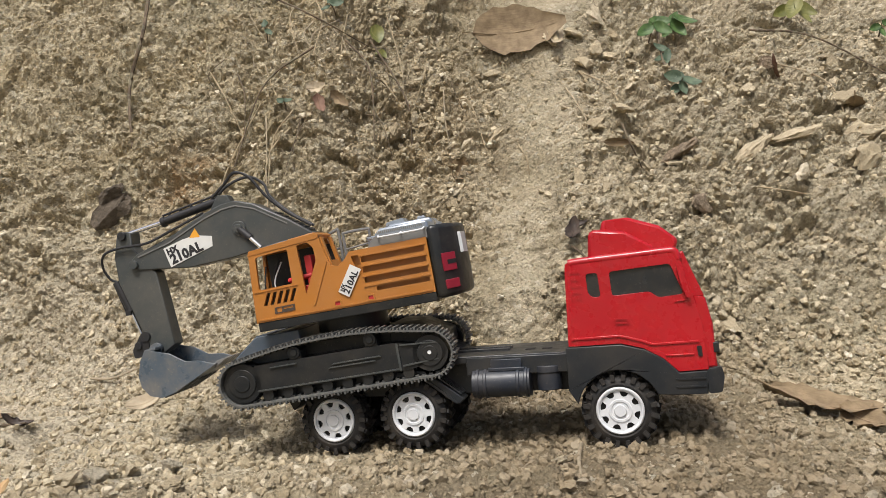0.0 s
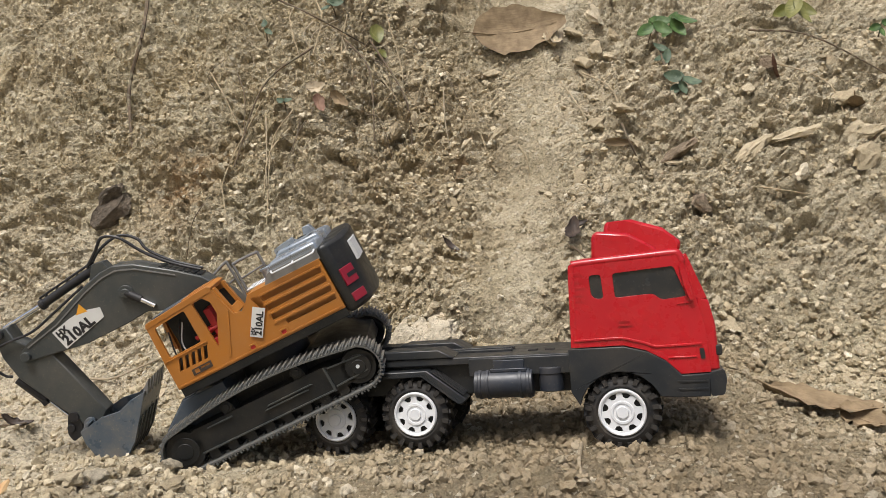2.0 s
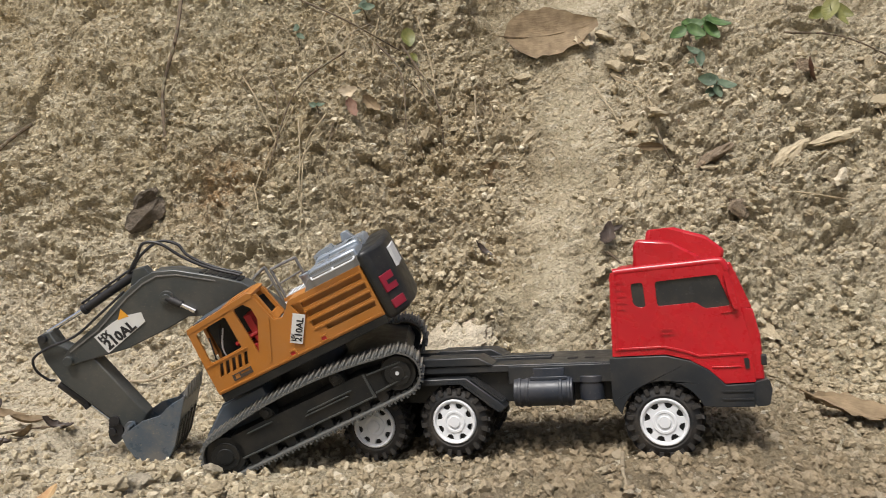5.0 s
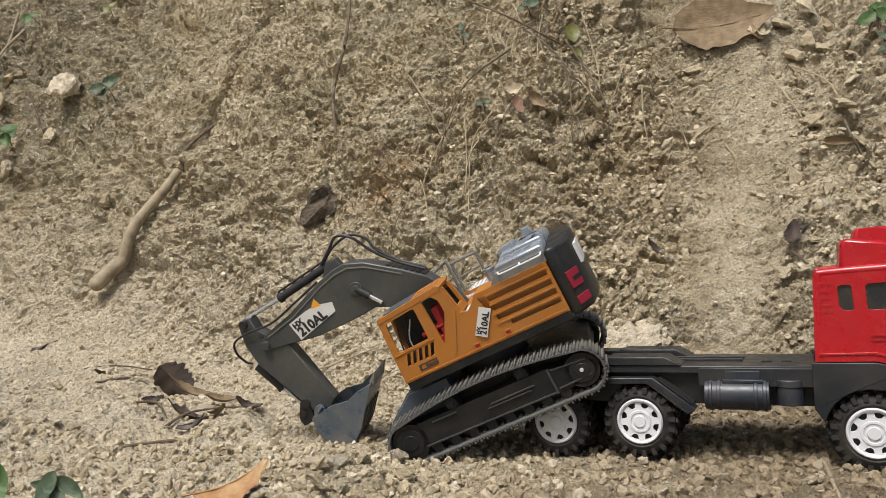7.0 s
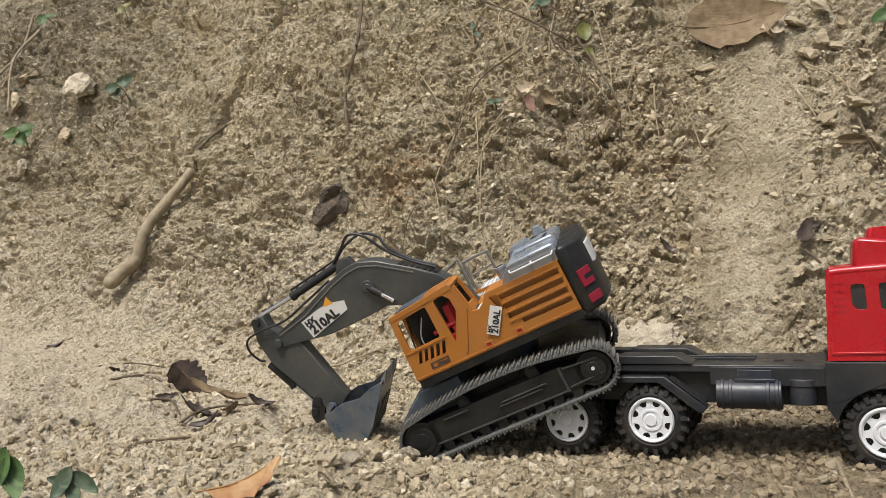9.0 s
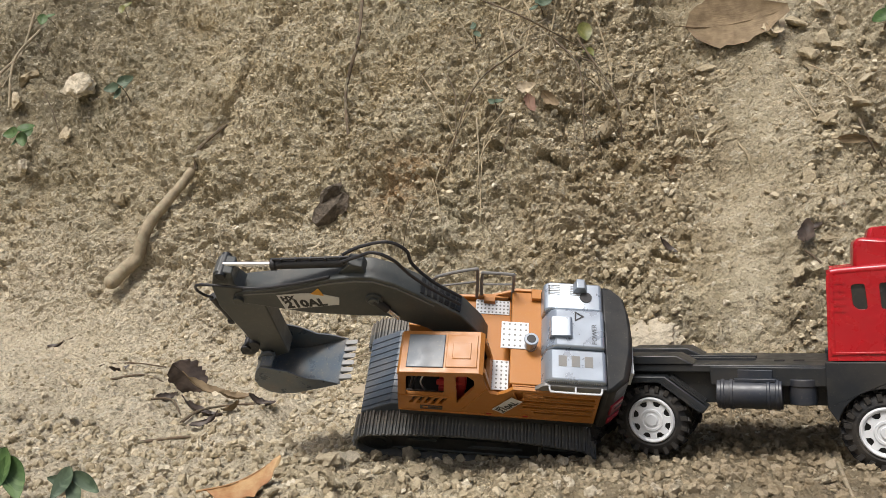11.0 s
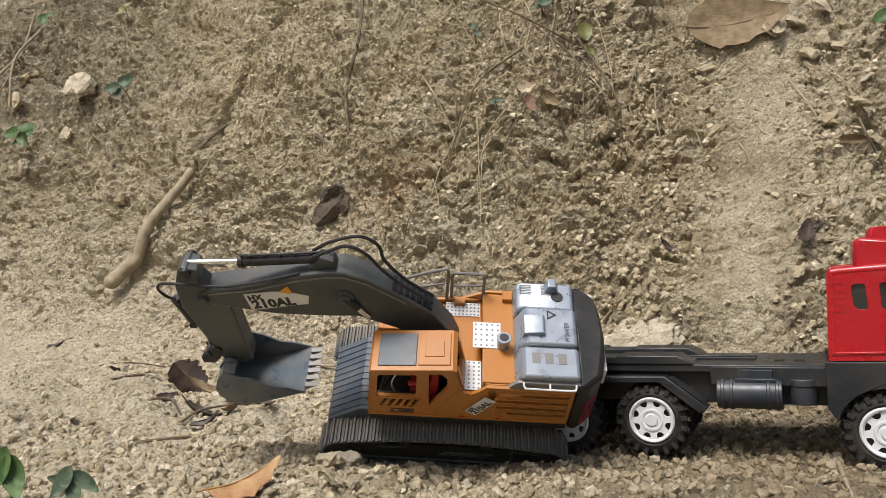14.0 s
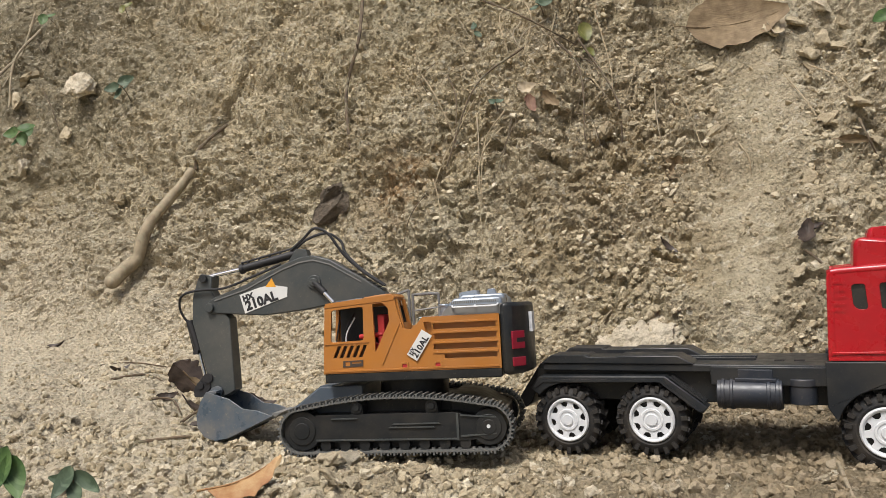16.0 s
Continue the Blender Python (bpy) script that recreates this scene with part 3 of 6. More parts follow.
        for z in (0.1390, 0.1320, 0.1255, 0.1190, 0.1130):
            plate(bm, [(0.2620, z), (0.2750, z), (0.2750, z - 0.0018), (0.2620, z - 0.0018)], (), y0 + (0.0006 if y0 < 0.05 else 0), y1 - (0 if y0 < 0.05 else 0.0006))
        part("louvre", bm, RED, truck)
        bm = bmesh.new()
        plate(bm, rounded([(0.3045, 0.0910), (0.3180, 0.0905), (0.3180, 0.0850), (0.3045, 0.0850)], 0.001), (rounded([(0.3060, 0.0895), (0.3165, 0.0892), (0.3165, 0.0865), (0.3060, 0.0865)], 0.001),), y0, y1)
        part("door_handle", bm, RED, truck)
        part("marker_light", plate(bmesh.new(), rounded([(0.3790, 0.0600), (0.3835, 0.0600), (0.3840, 0.0500), (0.3800, 0.0500)], 0.001), (), y0, y1), BLACK, truck)
    # roof air deflector, set in from both sides
    bm = bmesh.new()
    plate(bm, [(0.2830, 0.1500), (0.2850, 0.1760), (0.2900, 0.1800), (0.3200, 0.1760), (0.3480, 0.1585), (0.3480, 0.1500)], (), 0.012, W - 0.012)
    part("air_deflector", bm, RED, truck, bevel=0.003)
    bm = bmesh.new()
    plate(bm, [(0.2960, 0.1770), (0.2990, 0.1890), (0.3250, 0.1900), (0.3550, 0.1790), (0.3720, 0.1640), (0.3700, 0.1545), (0.3000, 0.1560)], (), 0.030, W - 0.030)
    part("roof_scoop", bm, RED, truck, bevel=0.003)
    # mirrors on the front pillars
    for y in (-0.006, W + 0.001):
        bm = bmesh.new()
        plate(bm, rounded([(0.3660, 0.1420), (0.3705, 0.1400), (0.3780, 0.1080), (0.3740, 0.1060), (0.3690, 0.1220)], 0.003), (), y, y + 0.005)
        part("side_mirror", bm, RED, truck, bevel=0.001)
    # black wing with wheel arch, bumper
    arch = [(0.3024 + 0.0405 * math.cos(a), 0.000 + 0.0405 * math.sin(a)) for a in np.linspace(radians(168), radians(22), 14)]
    wing = [(0.2545, 0.0645), (0.3085, 0.0650), (0.3310, 0.0590), (0.3480, 0.0490), (0.3615, 0.0350), (0.3870, 0.0360), (0.3860, 0.0140), (0.3560, 0.0140)] + arch[::-1] + [(0.2545, 0.0220)]
    for y0, y1 in ((-0.0025, 0.012), (W - 0.012, W + 0.0025)):
        part("wheel_arch", plate(bmesh.new(), wing, (), y0, y1), FRAME, truck, bevel=0.0008)
    bm = bmesh.new()
    plate(bm, rounded([(0.3865, 0.0370), (0.4000, 0.0400), (0.4020, 0.0300), (0.3990, 0.0150), (0.3865, 0.0140)], 0.003), (), -0.002, W + 0.002)
    part("bumper", bm, FRAME, truck, bevel=0.001)
    for y0 in (-0.0035, W + 0.002):
        bm = bmesh.new()
        for z in (0.0300, 0.0225):
            plate(bm, [(0.3570, z), (0.3850, z), (0.3850, z - 0.0016), (0.3590, z - 0.0016)], (), y0, y0 + 0.0015)
        part("step_tread", bm, FRAME, truck)
    for y in (0.004, W - 0.012):
        part("front_lamp", box(bmesh.new(), 0.3940, 0.4000, y, y + 0.008, 0.052, 0.062), BLACK, truck, bevel=0.001)
    part("cab_floor", box(bmesh.new(), 0.258, 0.385, 0.012, W - 0.012, 0.030, 0.060), BLACK, truck)
    # bed
    bm = bmesh.new()
    box(bm, -0.028, 0.2570, 0.010, W - 0.010, 0.052, 0.0600)
    part("bed", bm, FRAME, truck, "flat charcoal plastic bed, dusty", bevel=0.0012)
    bm = bmesh.new()
    for y0, y1 in ((0.020, 0.034), (W - 0.034, W - 0.020)):
        box(bm, -0.040, 0.2570, y0, y1, 0.020, 0.053)
    part("chassis_rail", bm, BLACK, truck, bevel=0.001)
    bm = bmesh.new()
    for y0, y1 in ((0.008, 0.044), (W - 0.040, W - 0.004)):
        plate(bm, [(-0.030, 0.0600), (-0.018, 0.0690), (0.022, 0.0690), (0.024, 0.0670), (0.055, 0.0670), (0.057, 0.0690), (0.118, 0.0690), (0.134, 0.0600)], (), y0, y1)
    part("bed_runner", bm, FRAME, truck, "raised runner along the bed", bevel=0.0012)
    bm = bmesh.new()
    for y0, y1 in ((0.047, 0.053), (W - 0.053, W - 0.047)):
        box(bm, 0.030, 0.190, y0, y1, 0.0598, 0.0625)
    part("bed_rib", bm, FRAME, truck, bevel=0.0006)
    bm = bmesh.new()
    for x in (0.208, 0.226):
        box(bm, x, x + 0.010, 0.040, 0.050, 0.0602, 0.0610)
    part("bed_slot", bm, INK, truck)
    bm = bmesh.new()
    box(bm, 0.150, 0.2570, 0.006, 0.014, 0.040, 0.0585)
    part("side_rail", bm, FRAME, truck, bevel=0.001)
    # double wheel arch over the rear axles
    for y0, y1 in ((-0.001, 0.020), (W - 0.020, W + 0.001)):
        bm = bmesh.new()
        outer = [(-0.040, 0.034), (-0.030, 0.047), (0.106, 0.049), (0.147, 0.018), (0.141, 0.012), (0.127, 0.020)]
        inner = [(0.0902 + 0.040 * math.cos(a), 0.003 + 0.040 * math.sin(a)) for a in np.linspace(radians(35), radians(92), 6)]
        inner += [(0.0 + 0.040 * math.cos(a), 0.0 + 0.040 * math.sin(a)) for a in np.linspace(radians(88), radians(140), 5)]
        plate(bm, outer + inner, (), y0, y1)
        f = part("mudguard", bm, FRAME, truck, "black mudguard over the rear wheels", bevel=0.0012)
        bm = bmesh.new()
        d = Vector((0.147 - 0.106, 0, 0.018 - 0.049)).normalized()
        n = Vector((-d.z, 0, d.x))
        for k in range(4):
            y = y0 + 0.002 + k * 0.0052
            a = Vector((0.110, 0, 0.047)) + n * 0.0004
            b = Vector((0.143, 0, 0.022)) + n * 0.0004
            pts = [a, b, b + n * 0.0016, a + n * 0.0016]
            plate(bm, [(p.x, p.z) for p in pts], (), y, y + 0.003)
        part("tread", bm, FRAME, f)
        bm = bmesh.new()
        yy = (y0 - 0.0012, y0 + 0.0002) if y0 < 0.05 else (y1 - 0.0002, y1 + 0.0012)
        rim = [(-0.036, 0.036), (-0.026, 0.0435), (0.101, 0.0455), (0.141, 0.0150), (0.1385, 0.0135), (0.100, 0.0430), (-0.025, 0.0410), (-0.034, 0.0340)]
        plate(bm, rim, (), *yy)
        part("lip", bm, FRAME, f)
    # tail flap
    bm = bmesh.new()
    plate(bm, [(-0.030, 0.058), (-0.036, 0.058), (-0.062, 0.020), (-0.056, 0.008), (-0.048, 0.014), (-0.034, 0.044)], (), 0.022, W - 0.022)
    part("tail_ramp", bm, BLACK, truck, bevel=0.001)
    # tanks
    bm = bmesh.new()
    rod(bm, (0.156, 0.010, 0.0315), (0.216, 0.010, 0.0315), 0.0145, n=28)
    for x in (0.160, 0.168, 0.202, 0.210):
        rod(bm, (x, 0.010, 0.0315), (x + 0.0035, 0.010, 0.0315), 0.0156, n=28)
    part("fuel_tank", bm, TANK, truck, "blue-black ribbed cylindrical fuel tank", bevel=0.0006)
    bm = bmesh.new()
    box(bm, 0.176, 0.208, 0.004, 0.016, 0.0450, 0.0560)
    box(bm, 0.173, 0.211, 0.002, 0.014, 0.0440, 0.0475)
    part("tank_bracket", bm, TANK, truck, bevel=0.0006)
    bm = bmesh.new()
    rod(bm, (0.234, 0.014, 0.0225), (0.234, 0.014, 0.0445), 0.0125, n=28)
    rod(bm, (0.234, 0.014, 0.0400), (0.234, 0.014, 0.0470), 0.0136, n=28)
    part("air_tank", bm, TANK, truck, "black upright air tank with a cap", bevel=0.0008)
    bm = bmesh.new()
    for x, z in ((0.3024, 0), (0.0902, 0.0035), (0, 0)):
        rod(bm, (x, 0.02, z), (x, W - 0.02, z), 0.005, n=12)
        box(bm, x - 0.006, x + 0.006, 0.026, 0.032, z, 0.030)
        box(bm, x - 0.006, x + 0.006, W - 0.032, W - 0.026, z, 0.030)
    part("axle", bm, BLACK, truck)
    for x, z in ((0.3024, 0), (0.0902, 0.0035), (0, 0)):
        wheel(truck, pose(x, 0.0, z, 0, 30 * x * 100 % 80, 0))
        wheel(truck, pose(x, W, z, 0, 17, 180))
    return truck


truck = build_truck()


# ---- the orange excavator (x forward, y to its left, z up from the ground) ----
ARM = (0.0, 0.12)           # boom pivot
ELBOW = (0.2465, 0.1848)    # pin between boom and stick
WRIST = (0.2389, 0.0812)    # bucket pin


def track_path():
    """Points along the track's middle line, and their directions."""
    pts = [(x, 0.0025) for x in np.linspace(-0.104, 0.104, 60)]
    pts += [(0.104 + 0.0235 * math.sin(a), 0.026 - 0.0235 * math.cos(a)) for a in np.linspace(0.05, math.pi - 0.35, 26)]
    for x in np.linspace(0.090, -0.090, 60):
        pts.append((x, 0.0510 + 0.0090 * (1 - (x / 0.094) ** 2)))
    pts += [(-0.104 - 0.0235 * math.sin(a), 0.026 + 0.0235 * math.cos(a)) for a in np.linspace(0.35, math.pi - 0.05, 26)]
    p = np.array(pts + pts[:1])
    s = np.concatenate([[0], np.cumsum(np.hypot(*np.diff(p, axis=0).T))])
    return p, s


def build_excavator():
    ex = thing("toy_excavator", "orange and dark grey plastic toy excavator on rubber tracks", "toy excavator")
    H = 0.061
    # undercarriage
    bm = bmesh.new()
    box(bm, -0.070, 0.070, -0.046, 0.046, 0.022, 0.056)
    rod(bm, (-0.01, 0, 0.05), (-0.01, 0, 0.0775), 0.040, n=40)
    part("undercarriage", bm, BLACK, ex, bevel=0.001)
    bm = bmesh.new()
    plate(bm, [(0.040, 0.0720), (0.090, 0.0715), (0.124, 0.0470), (0.127, 0.0320), (0.121, 0.0220), (0.040, 0.0220)], (), -0.0465, 0.0465)
    deck = part("front_plate", bm, BLUEGREY, ex, "blue-grey ribbed plate between the tracks", bevel=0.0012)
    bm = bmesh.new()
    for k in range(11):
        y = -0.0420 + k * 0.0080
        plate(bm, [(0.076, 0.0715), (0.0900, 0.0713), (0.1235, 0.0472), (0.1243, 0.0481), (0.0905, 0.0726), (0.076, 0.0728)], (), y, y + 0.0040)
    part("rib", bm, BLUEGREY, deck)
    bm = bmesh.new()
    plate(bm, [(-0.060, 0.0600), (-0.090, 0.0560), (-0.118, 0.0400), (-0.118, 0.0250), (-0.060, 0.0220)], (), -0.0465, 0.0465)
    part("rear_plate", bm, BLACK, ex, bevel=0.0012)
    path, s = track_path()
    n = 78
    shoe = None
    for side in (1, -1):
        y0, y1 = (0.0490, 0.0690) if side > 0 else (-0.0690, -0.0490)
        yo = 0.0690 * side
        out = 0.0018 * side
        f = part("track_frame", plate(bmesh.new(), rounded([(0.089, 0.0430), (0.089, 0.0135), (-0.082, 0.0125), (-0.118, 0.0180), (-0.122, 0.0260), (-0.118, 0.0345), (-0.080, 0.0385), (-0.070, 0.0420)], 0.003), (), y0, y1), BLACK, ex, bevel=0.001)
        # dark plate added behind the rollers, standing for the shade in their gaps
        part("dark_gap_filler", box(bmesh.new(), -0.085, 0.088, 0.054 * side - 0.003, 0.054 * side + 0.003, 0.0045, 0.0140), BLACK, ex)
        bm = bmesh.new()
        lo, hi = min(yo, yo + out), max(yo, yo + out)
        plate(bm, [(0.088, 0.0165), (0.088, 0.0150), (-0.070, 0.0138), (-0.070, 0.0153)], (), lo, hi)
        plate(bm, [(0.070, 0.0390), (0.040, 0.0390), (0.040, 0.0378), (0.070, 0.0378)], (), lo, hi)
        plate(bm, [(0.000, 0.0320), (-0.050, 0.0320), (-0.052, 0.0308), (0.002, 0.0308)], (), lo, hi)
        plate(bm, [(0.004, 0.0285), (-0.044, 0.0282), (-0.046, 0.0270), (0.006, 0.0273)], (), lo, hi)
        plate(bm, [(-0.074, 0.0400), (-0.112, 0.0370), (-0.112, 0.0356), (-0.074, 0.0384)], (), lo, hi)
        plate(bm, [(-0.074, 0.0180), (-0.112, 0.0200), (-0.112, 0.0186), (-0.074, 0.0164)], (), lo, hi)
        plate(bm, [(-0.0695, 0.0415), (-0.0720, 0.0415), (-0.0720, 0.0130), (-0.0695, 0.0130)], (), lo, hi)
        # ridges get a paler grey that stands in for highlights on their edges
        part("raised_line", bm, BOOM, f, "moulded ridge in paler grey for its lit edge")
        for x, r, nm in ((0.104, 0.0215, "sprocket"), (-0.104, 0.0190, "idler")):
            bm = bmesh.new()
            rod(bm, (x, min(y0, y1), 0.026), (x, max(y0, y1), 0.026), r, n=36)
            rod(bm, (x, yo, 0.026), (x, yo + out * 0.7, 0.026), r * 0.72, n=32)
            rod(bm, (x, yo, 0.026), (x, yo + out * 1.2, 0.026), r * 0.42, n=24)
            if nm == "sprocket":
                for k in range(22):
                    a = k * 2 * math.pi / 22
                    box(bm, r - 0.001, r + 0.0014, -0.004, 0.004, -0.0014, 0.0014, Matrix.Translation((x, (y0 + y1) / 2, 0.026)) @ Matrix.Rotation(-a, 4, "Y"))
            w = part(nm, bm, BLACK, ex, bevel=0.0006)
            if nm == "idler":
                part("bolt", rod(bmesh.new(), (x, yo, 0.027), (x, yo + 0.003 * side, 0.027), 0.0020, n=12), WHITE, w, "small white bolt head")
        for x in (0.041, -0.043):
            bm = bmesh.new()
            rod(bm, (x, y0, 0.0500), (x, y1 + (0.001 if side > 0 else 0), 0.0500), 0.0068, n=20)
            rod(bm, (x, y0 - (0.001 if side < 0 else 0), 0.0500), (x, y1 + (0.0025 if side > 0 else 0), 0.0500), 0.0040, n=16)
            box(bm, x - 0.0070, x + 0.0070, y0 + 0.002, y1 - 0.002, 0.036, 0.051)
            part("carrier_roller", bm, BLACK, ex, bevel=0.0005)
        for x in np.linspace(-0.078, 0.078, 8):
            part("track_roller", rod(bmesh.new(), (x, y0 + 0.001, 0.0095), (x, y1 - 0.001, 0.0095), 0.0060, n=16), BLACK, ex)
        for k in range(n):
            q = (k + 0.5) / n * s[-1]
            x, z = np.interp(q, s, path[:, 0]), np.interp(q, s, path[:, 1])
            x2, z2 = np.interp((q + 0.002) % s[-1], s, path[:, 0]), np.interp((q + 0.002) % s[-1], s, path[:, 1])
            ang = math.degrees(math.atan2(z2 - z, x2 - x))
            m = pose(x, 0.060 * side, z, 0, -ang, 0)
            if shoe is None:
                bm = bmesh.new()
                box(bm, -0.0036, 0.0036, -0.0145, 0.0145, -0.0010, 0.0008)
                box(bm, -0.0030, -0.0010, -0.0145, 0.0145, -0.0040, -0.0008)
                box(bm, 0.0012, 0.0026, -0.0145, 0.0145, -0.0026, -0.0008)
                box(bm, -0.0020, 0.0020, -0.0060, 0.0060, 0.0006, 0.0026)
                shoe = part("track_shoe", bm, TRACK, ex, smooth=False)
                shoe.matrix_basis = m
            else:
                again(shoe, ex, m)
    # upper body
    bm = bmesh.new()
    box(bm, -0.1205, 0.0780, -H + 0.0005, H - 0.0005, 0.0770, 0.0868)
    part("base_skirt", bm, BLACK, ex, "black plastic skirt under the house", bevel=0.001)
    wall = [(0.0790, 0.0868), (0.0780, 0.1180), (0.0755, 0.1600), (0.0720, 0.1640), (0.0000, 0.1705), (-0.0050, 0.1690), (-0.0090, 0.1500), (-0.0135, 0.1340), (-0.0220, 0.1320),
            (-0.0290, 0.1370), (-0.0360, 0.1450), (-0.1205, 0.1450), (-0.1205, 0.0868)]
    win1 = rounded([(0.0680, 0.1570), (0.0310, 0.1600), (0.0315, 0.1225), (0.0700, 0.1215)], 0.003)
    win2 = rounded([(0.0200, 0.1620), (0.0080, 0.1630), (0.0020, 0.1560), (0.0015, 0.1420), (0.0185, 0.1085)], 0.002)
    vents = [[(0.0618 - k * 0.0074, 0.1172), (0.0576 - k * 0.0074, 0.1172), (0.0636 - k * 0.0074, 0.1040), (0.0678 - k * 0.0074, 0.1040)] for k in range(5)]
    grille = [rounded([(-0.0480, z + 0.0064), (-0.1165, z + 0.0064), (-0.1165, z), (-0.0470, z)], 0.0012) for z in (0.1310, 0.1200, 0.1090)]
    grille.append(rounded([(-0.0590, 0.1035), (-0.1165, 0.1035), (-0.1165, 0.0990), (-0.0590, 0.0990)], 0.0012))
    hatch = [rounded([(-0.0370, 0.1395), (-0.0450, 0.1395), (-0.0480, 0.1220), (-0.0420, 0.1180)], 0.001)]
    part("side_panel", plate(bmesh.new(), wall, [win1, win2] + vents + grille + hatch, H - 0.0035, H), ORANGE, ex, "orange side panel with windows and grille slots", bevel=0.0007)
    bm = bmesh.new()
    for z in (0.1385, 0.1275, 0.1165, 0.1060):
        plate(bm, rounded([(-0.0460, z + 0.0008), (-0.1180, z + 0.0008), (-0.1180, z - 0.0012), (-0.0455, z - 0.0012)], 0.0008), (), H - 0.0004, H + 0.0011)
    plate(bm, rounded([(0.0135, 0.0960), (-0.0095, 0.1400), (-0.0110, 0.1395), (0.0105, 0.0950)], 0.0006), (), H - 0.0004, H + 0.0009)
    plate(bm, [(0.0770, 0.0885), (-0.1180, 0.0885), (-0.1180, 0.0903), (0.0770, 0.0903)], (), H - 0.0004, H + 0.0010)
    plate(bm, [(0.0770, 0.1190), (0.0255, 0.1200), (0.0255, 0.1210), (0.0770, 0.1200)], (), H - 0.0004, H + 0.0010)
    part("panel_moulding", bm, ORANGE, ex, bevel=0.0003)
    for x in (-0.0100, -0.0470):
        f = part("latch", plate(bmesh.new(), rounded([(x, 0.0965), (x - 0.0085, 0.0965), (x - 0.0085, 0.0895), (x, 0.0895)], 0.001), (rounded([(x - 0.0015, 0.0950), (x - 0.0070, 0.0950), (x - 0.0070, 0.0910), (x - 0.0015, 0.0910)], 0.0008),), H, H + 0.0013), ORANGE, ex)
        part("recess", plate(bmesh.new(), [(x - 0.001, 0.0955), (x - 0.0075, 0.0955), (x - 0.0075, 0.0905), (x - 0.001, 0.0905)], (), H - 0.0004, H + 0.0004), SEAT, f)
    bm = bmesh.new()
    plate(bm, [(0.0560, 0.1005), (0.0330, 0.1010), (0.0335, 0.0940), (0.0565, 0.0935)], ([(0.0535, 0.0995), (0.0480, 0.0996), (0.0482, 0.0950), (0.0537, 0.0950)], [(0.0460, 0.0992), (0.0350, 0.0995), (0.0352, 0.0975), (0.0462, 0.0974)]), H, H + 0.0007)
    part("maker_plate", bm, DARKLEAF, ex, "small dark moulded plate")
    # body block behind the slots, far wall
    bm = bmesh.new()
    box(bm, -0.1195, -0.0320, -H + 0.004, H - 0.0075, 0.0868, 0.1435)
    box(bm, -0.0320, 0.0010, -H + 0.004, H - 0.0075, 0.0868, 0.1290)
    box(bm, 0.0010, 0.0760, -H + 0.004, -0.0200, 0.0868, 0.1230)
    part("house", bm, ORANGE, ex, "orange moulded engine house", bevel=0.001)
    # dark sheet added close behind the vent slots to make them read dark
    part("vent_backing", box(bmesh.new(), 0.0280, 0.0700, H - 0.0072, H - 0.0060, 0.1010, 0.1190), DARKLEAF, ex)
    part("slot_backing", box(bmesh.new(), -0.1190, -0.0350, H - 0.0073, H - 0.0060, 0.0900, 0.1420), ORANGE, ex)
    part("far_panel", plate(bmesh.new(), [(0.0780, 0.0868), (0.0760, 0.1250), (-0.0060, 0.1300), (-0.0360, 0.1450), (-0.1205, 0.1450), (-0.1205, 0.0868)], grille, -H, -H + 0.0035), ORANGE, ex, bevel=0.0007)
    # cab
    wi = rounded([(0.0660, 0.1570), (0.0100, 0.1600), (0.0100, 0.1230), (0.0680, 0.1215)], 0.003)
    part("cab_inner_wall", plate(bmesh.new(), [(0.0780, 0.0868), (0.0755, 0.1620), (0.0000, 0.1690), (-0.0130, 0.1300), (-0.0130, 0.0868)], (wi,), 0.0155, 0.0185), ORANGE, ex, bevel=0.0005)
    bm = bmesh.new()
    plate(bm, [(0.0765, 0.1600), (0.0740, 0.1650), (-0.0020, 0.1718), (-0.0065, 0.1690), (-0.0040, 0.1650), (0.0725, 0.1600)], (), 0.0150, H + 0.0006)
    part("cab_roof", bm, ORANGE, ex, "flat orange cab roof", bevel=0.0012)
    tilt = Matrix.Translation((0.0360, 0.038, 0.1686)) @ Matrix.Rotation(radians(5.0), 4, "Y")
    part("roof_window", box(bmesh.new(), -0.004, 0.032, -0.0185, 0.0185, -0.0006, 0.0010, tilt), BLUEGREY, ex, "dark grey roof hatch", bevel=0.0006)
    bm = bmesh.new()
    box(bm, -0.036, -0.006, -0.0180, 0.0180, -0.0006, 0.0010, tilt)
    box(bm, -0.030, -0.012, -0.0090, 0.0090, 0.0008, 0.0018, tilt)
    part("roof_panel", bm, ORANGE, ex, bevel=0.0006)
    bm = bmesh.new()
    plate(bm, [(-0.0040, 0.1670), (-0.0080, 0.1660), (-0.0150, 0.1320), (-0.0110, 0.1320)], (), 0.0185, 0.0240)
    plate(bm, [(-0.0040, 0.1670), (-0.0080, 0.1660), (-0.0150, 0.1320), (-0.0110, 0.1320)], (), 0.0520, H - 0.0035)
    plate(bm, [(-0.0125, 0.1400), (-0.0150, 0.1320), (-0.0110, 0.1320), (-0.0090, 0.1400)], (), 0.0240, 0.0520)
    part("cab_rear_frame", bm, ORANGE, ex)
    bm = bmesh.new()
    plate(bm, [(0.0775, 0.1220), (0.0750, 0.1610), (0.0715, 0.1610), (0.0740, 0.1220)], (), 0.0185, 0.0225)
    plate(bm, [(0.0790, 0.0868), (0.0775, 0.1060), (0.0740, 0.1060), (0.0750, 0.0868)], (), 0.0185, H - 0.0035)
    part("cab_front_frame", bm, ORANGE, ex)
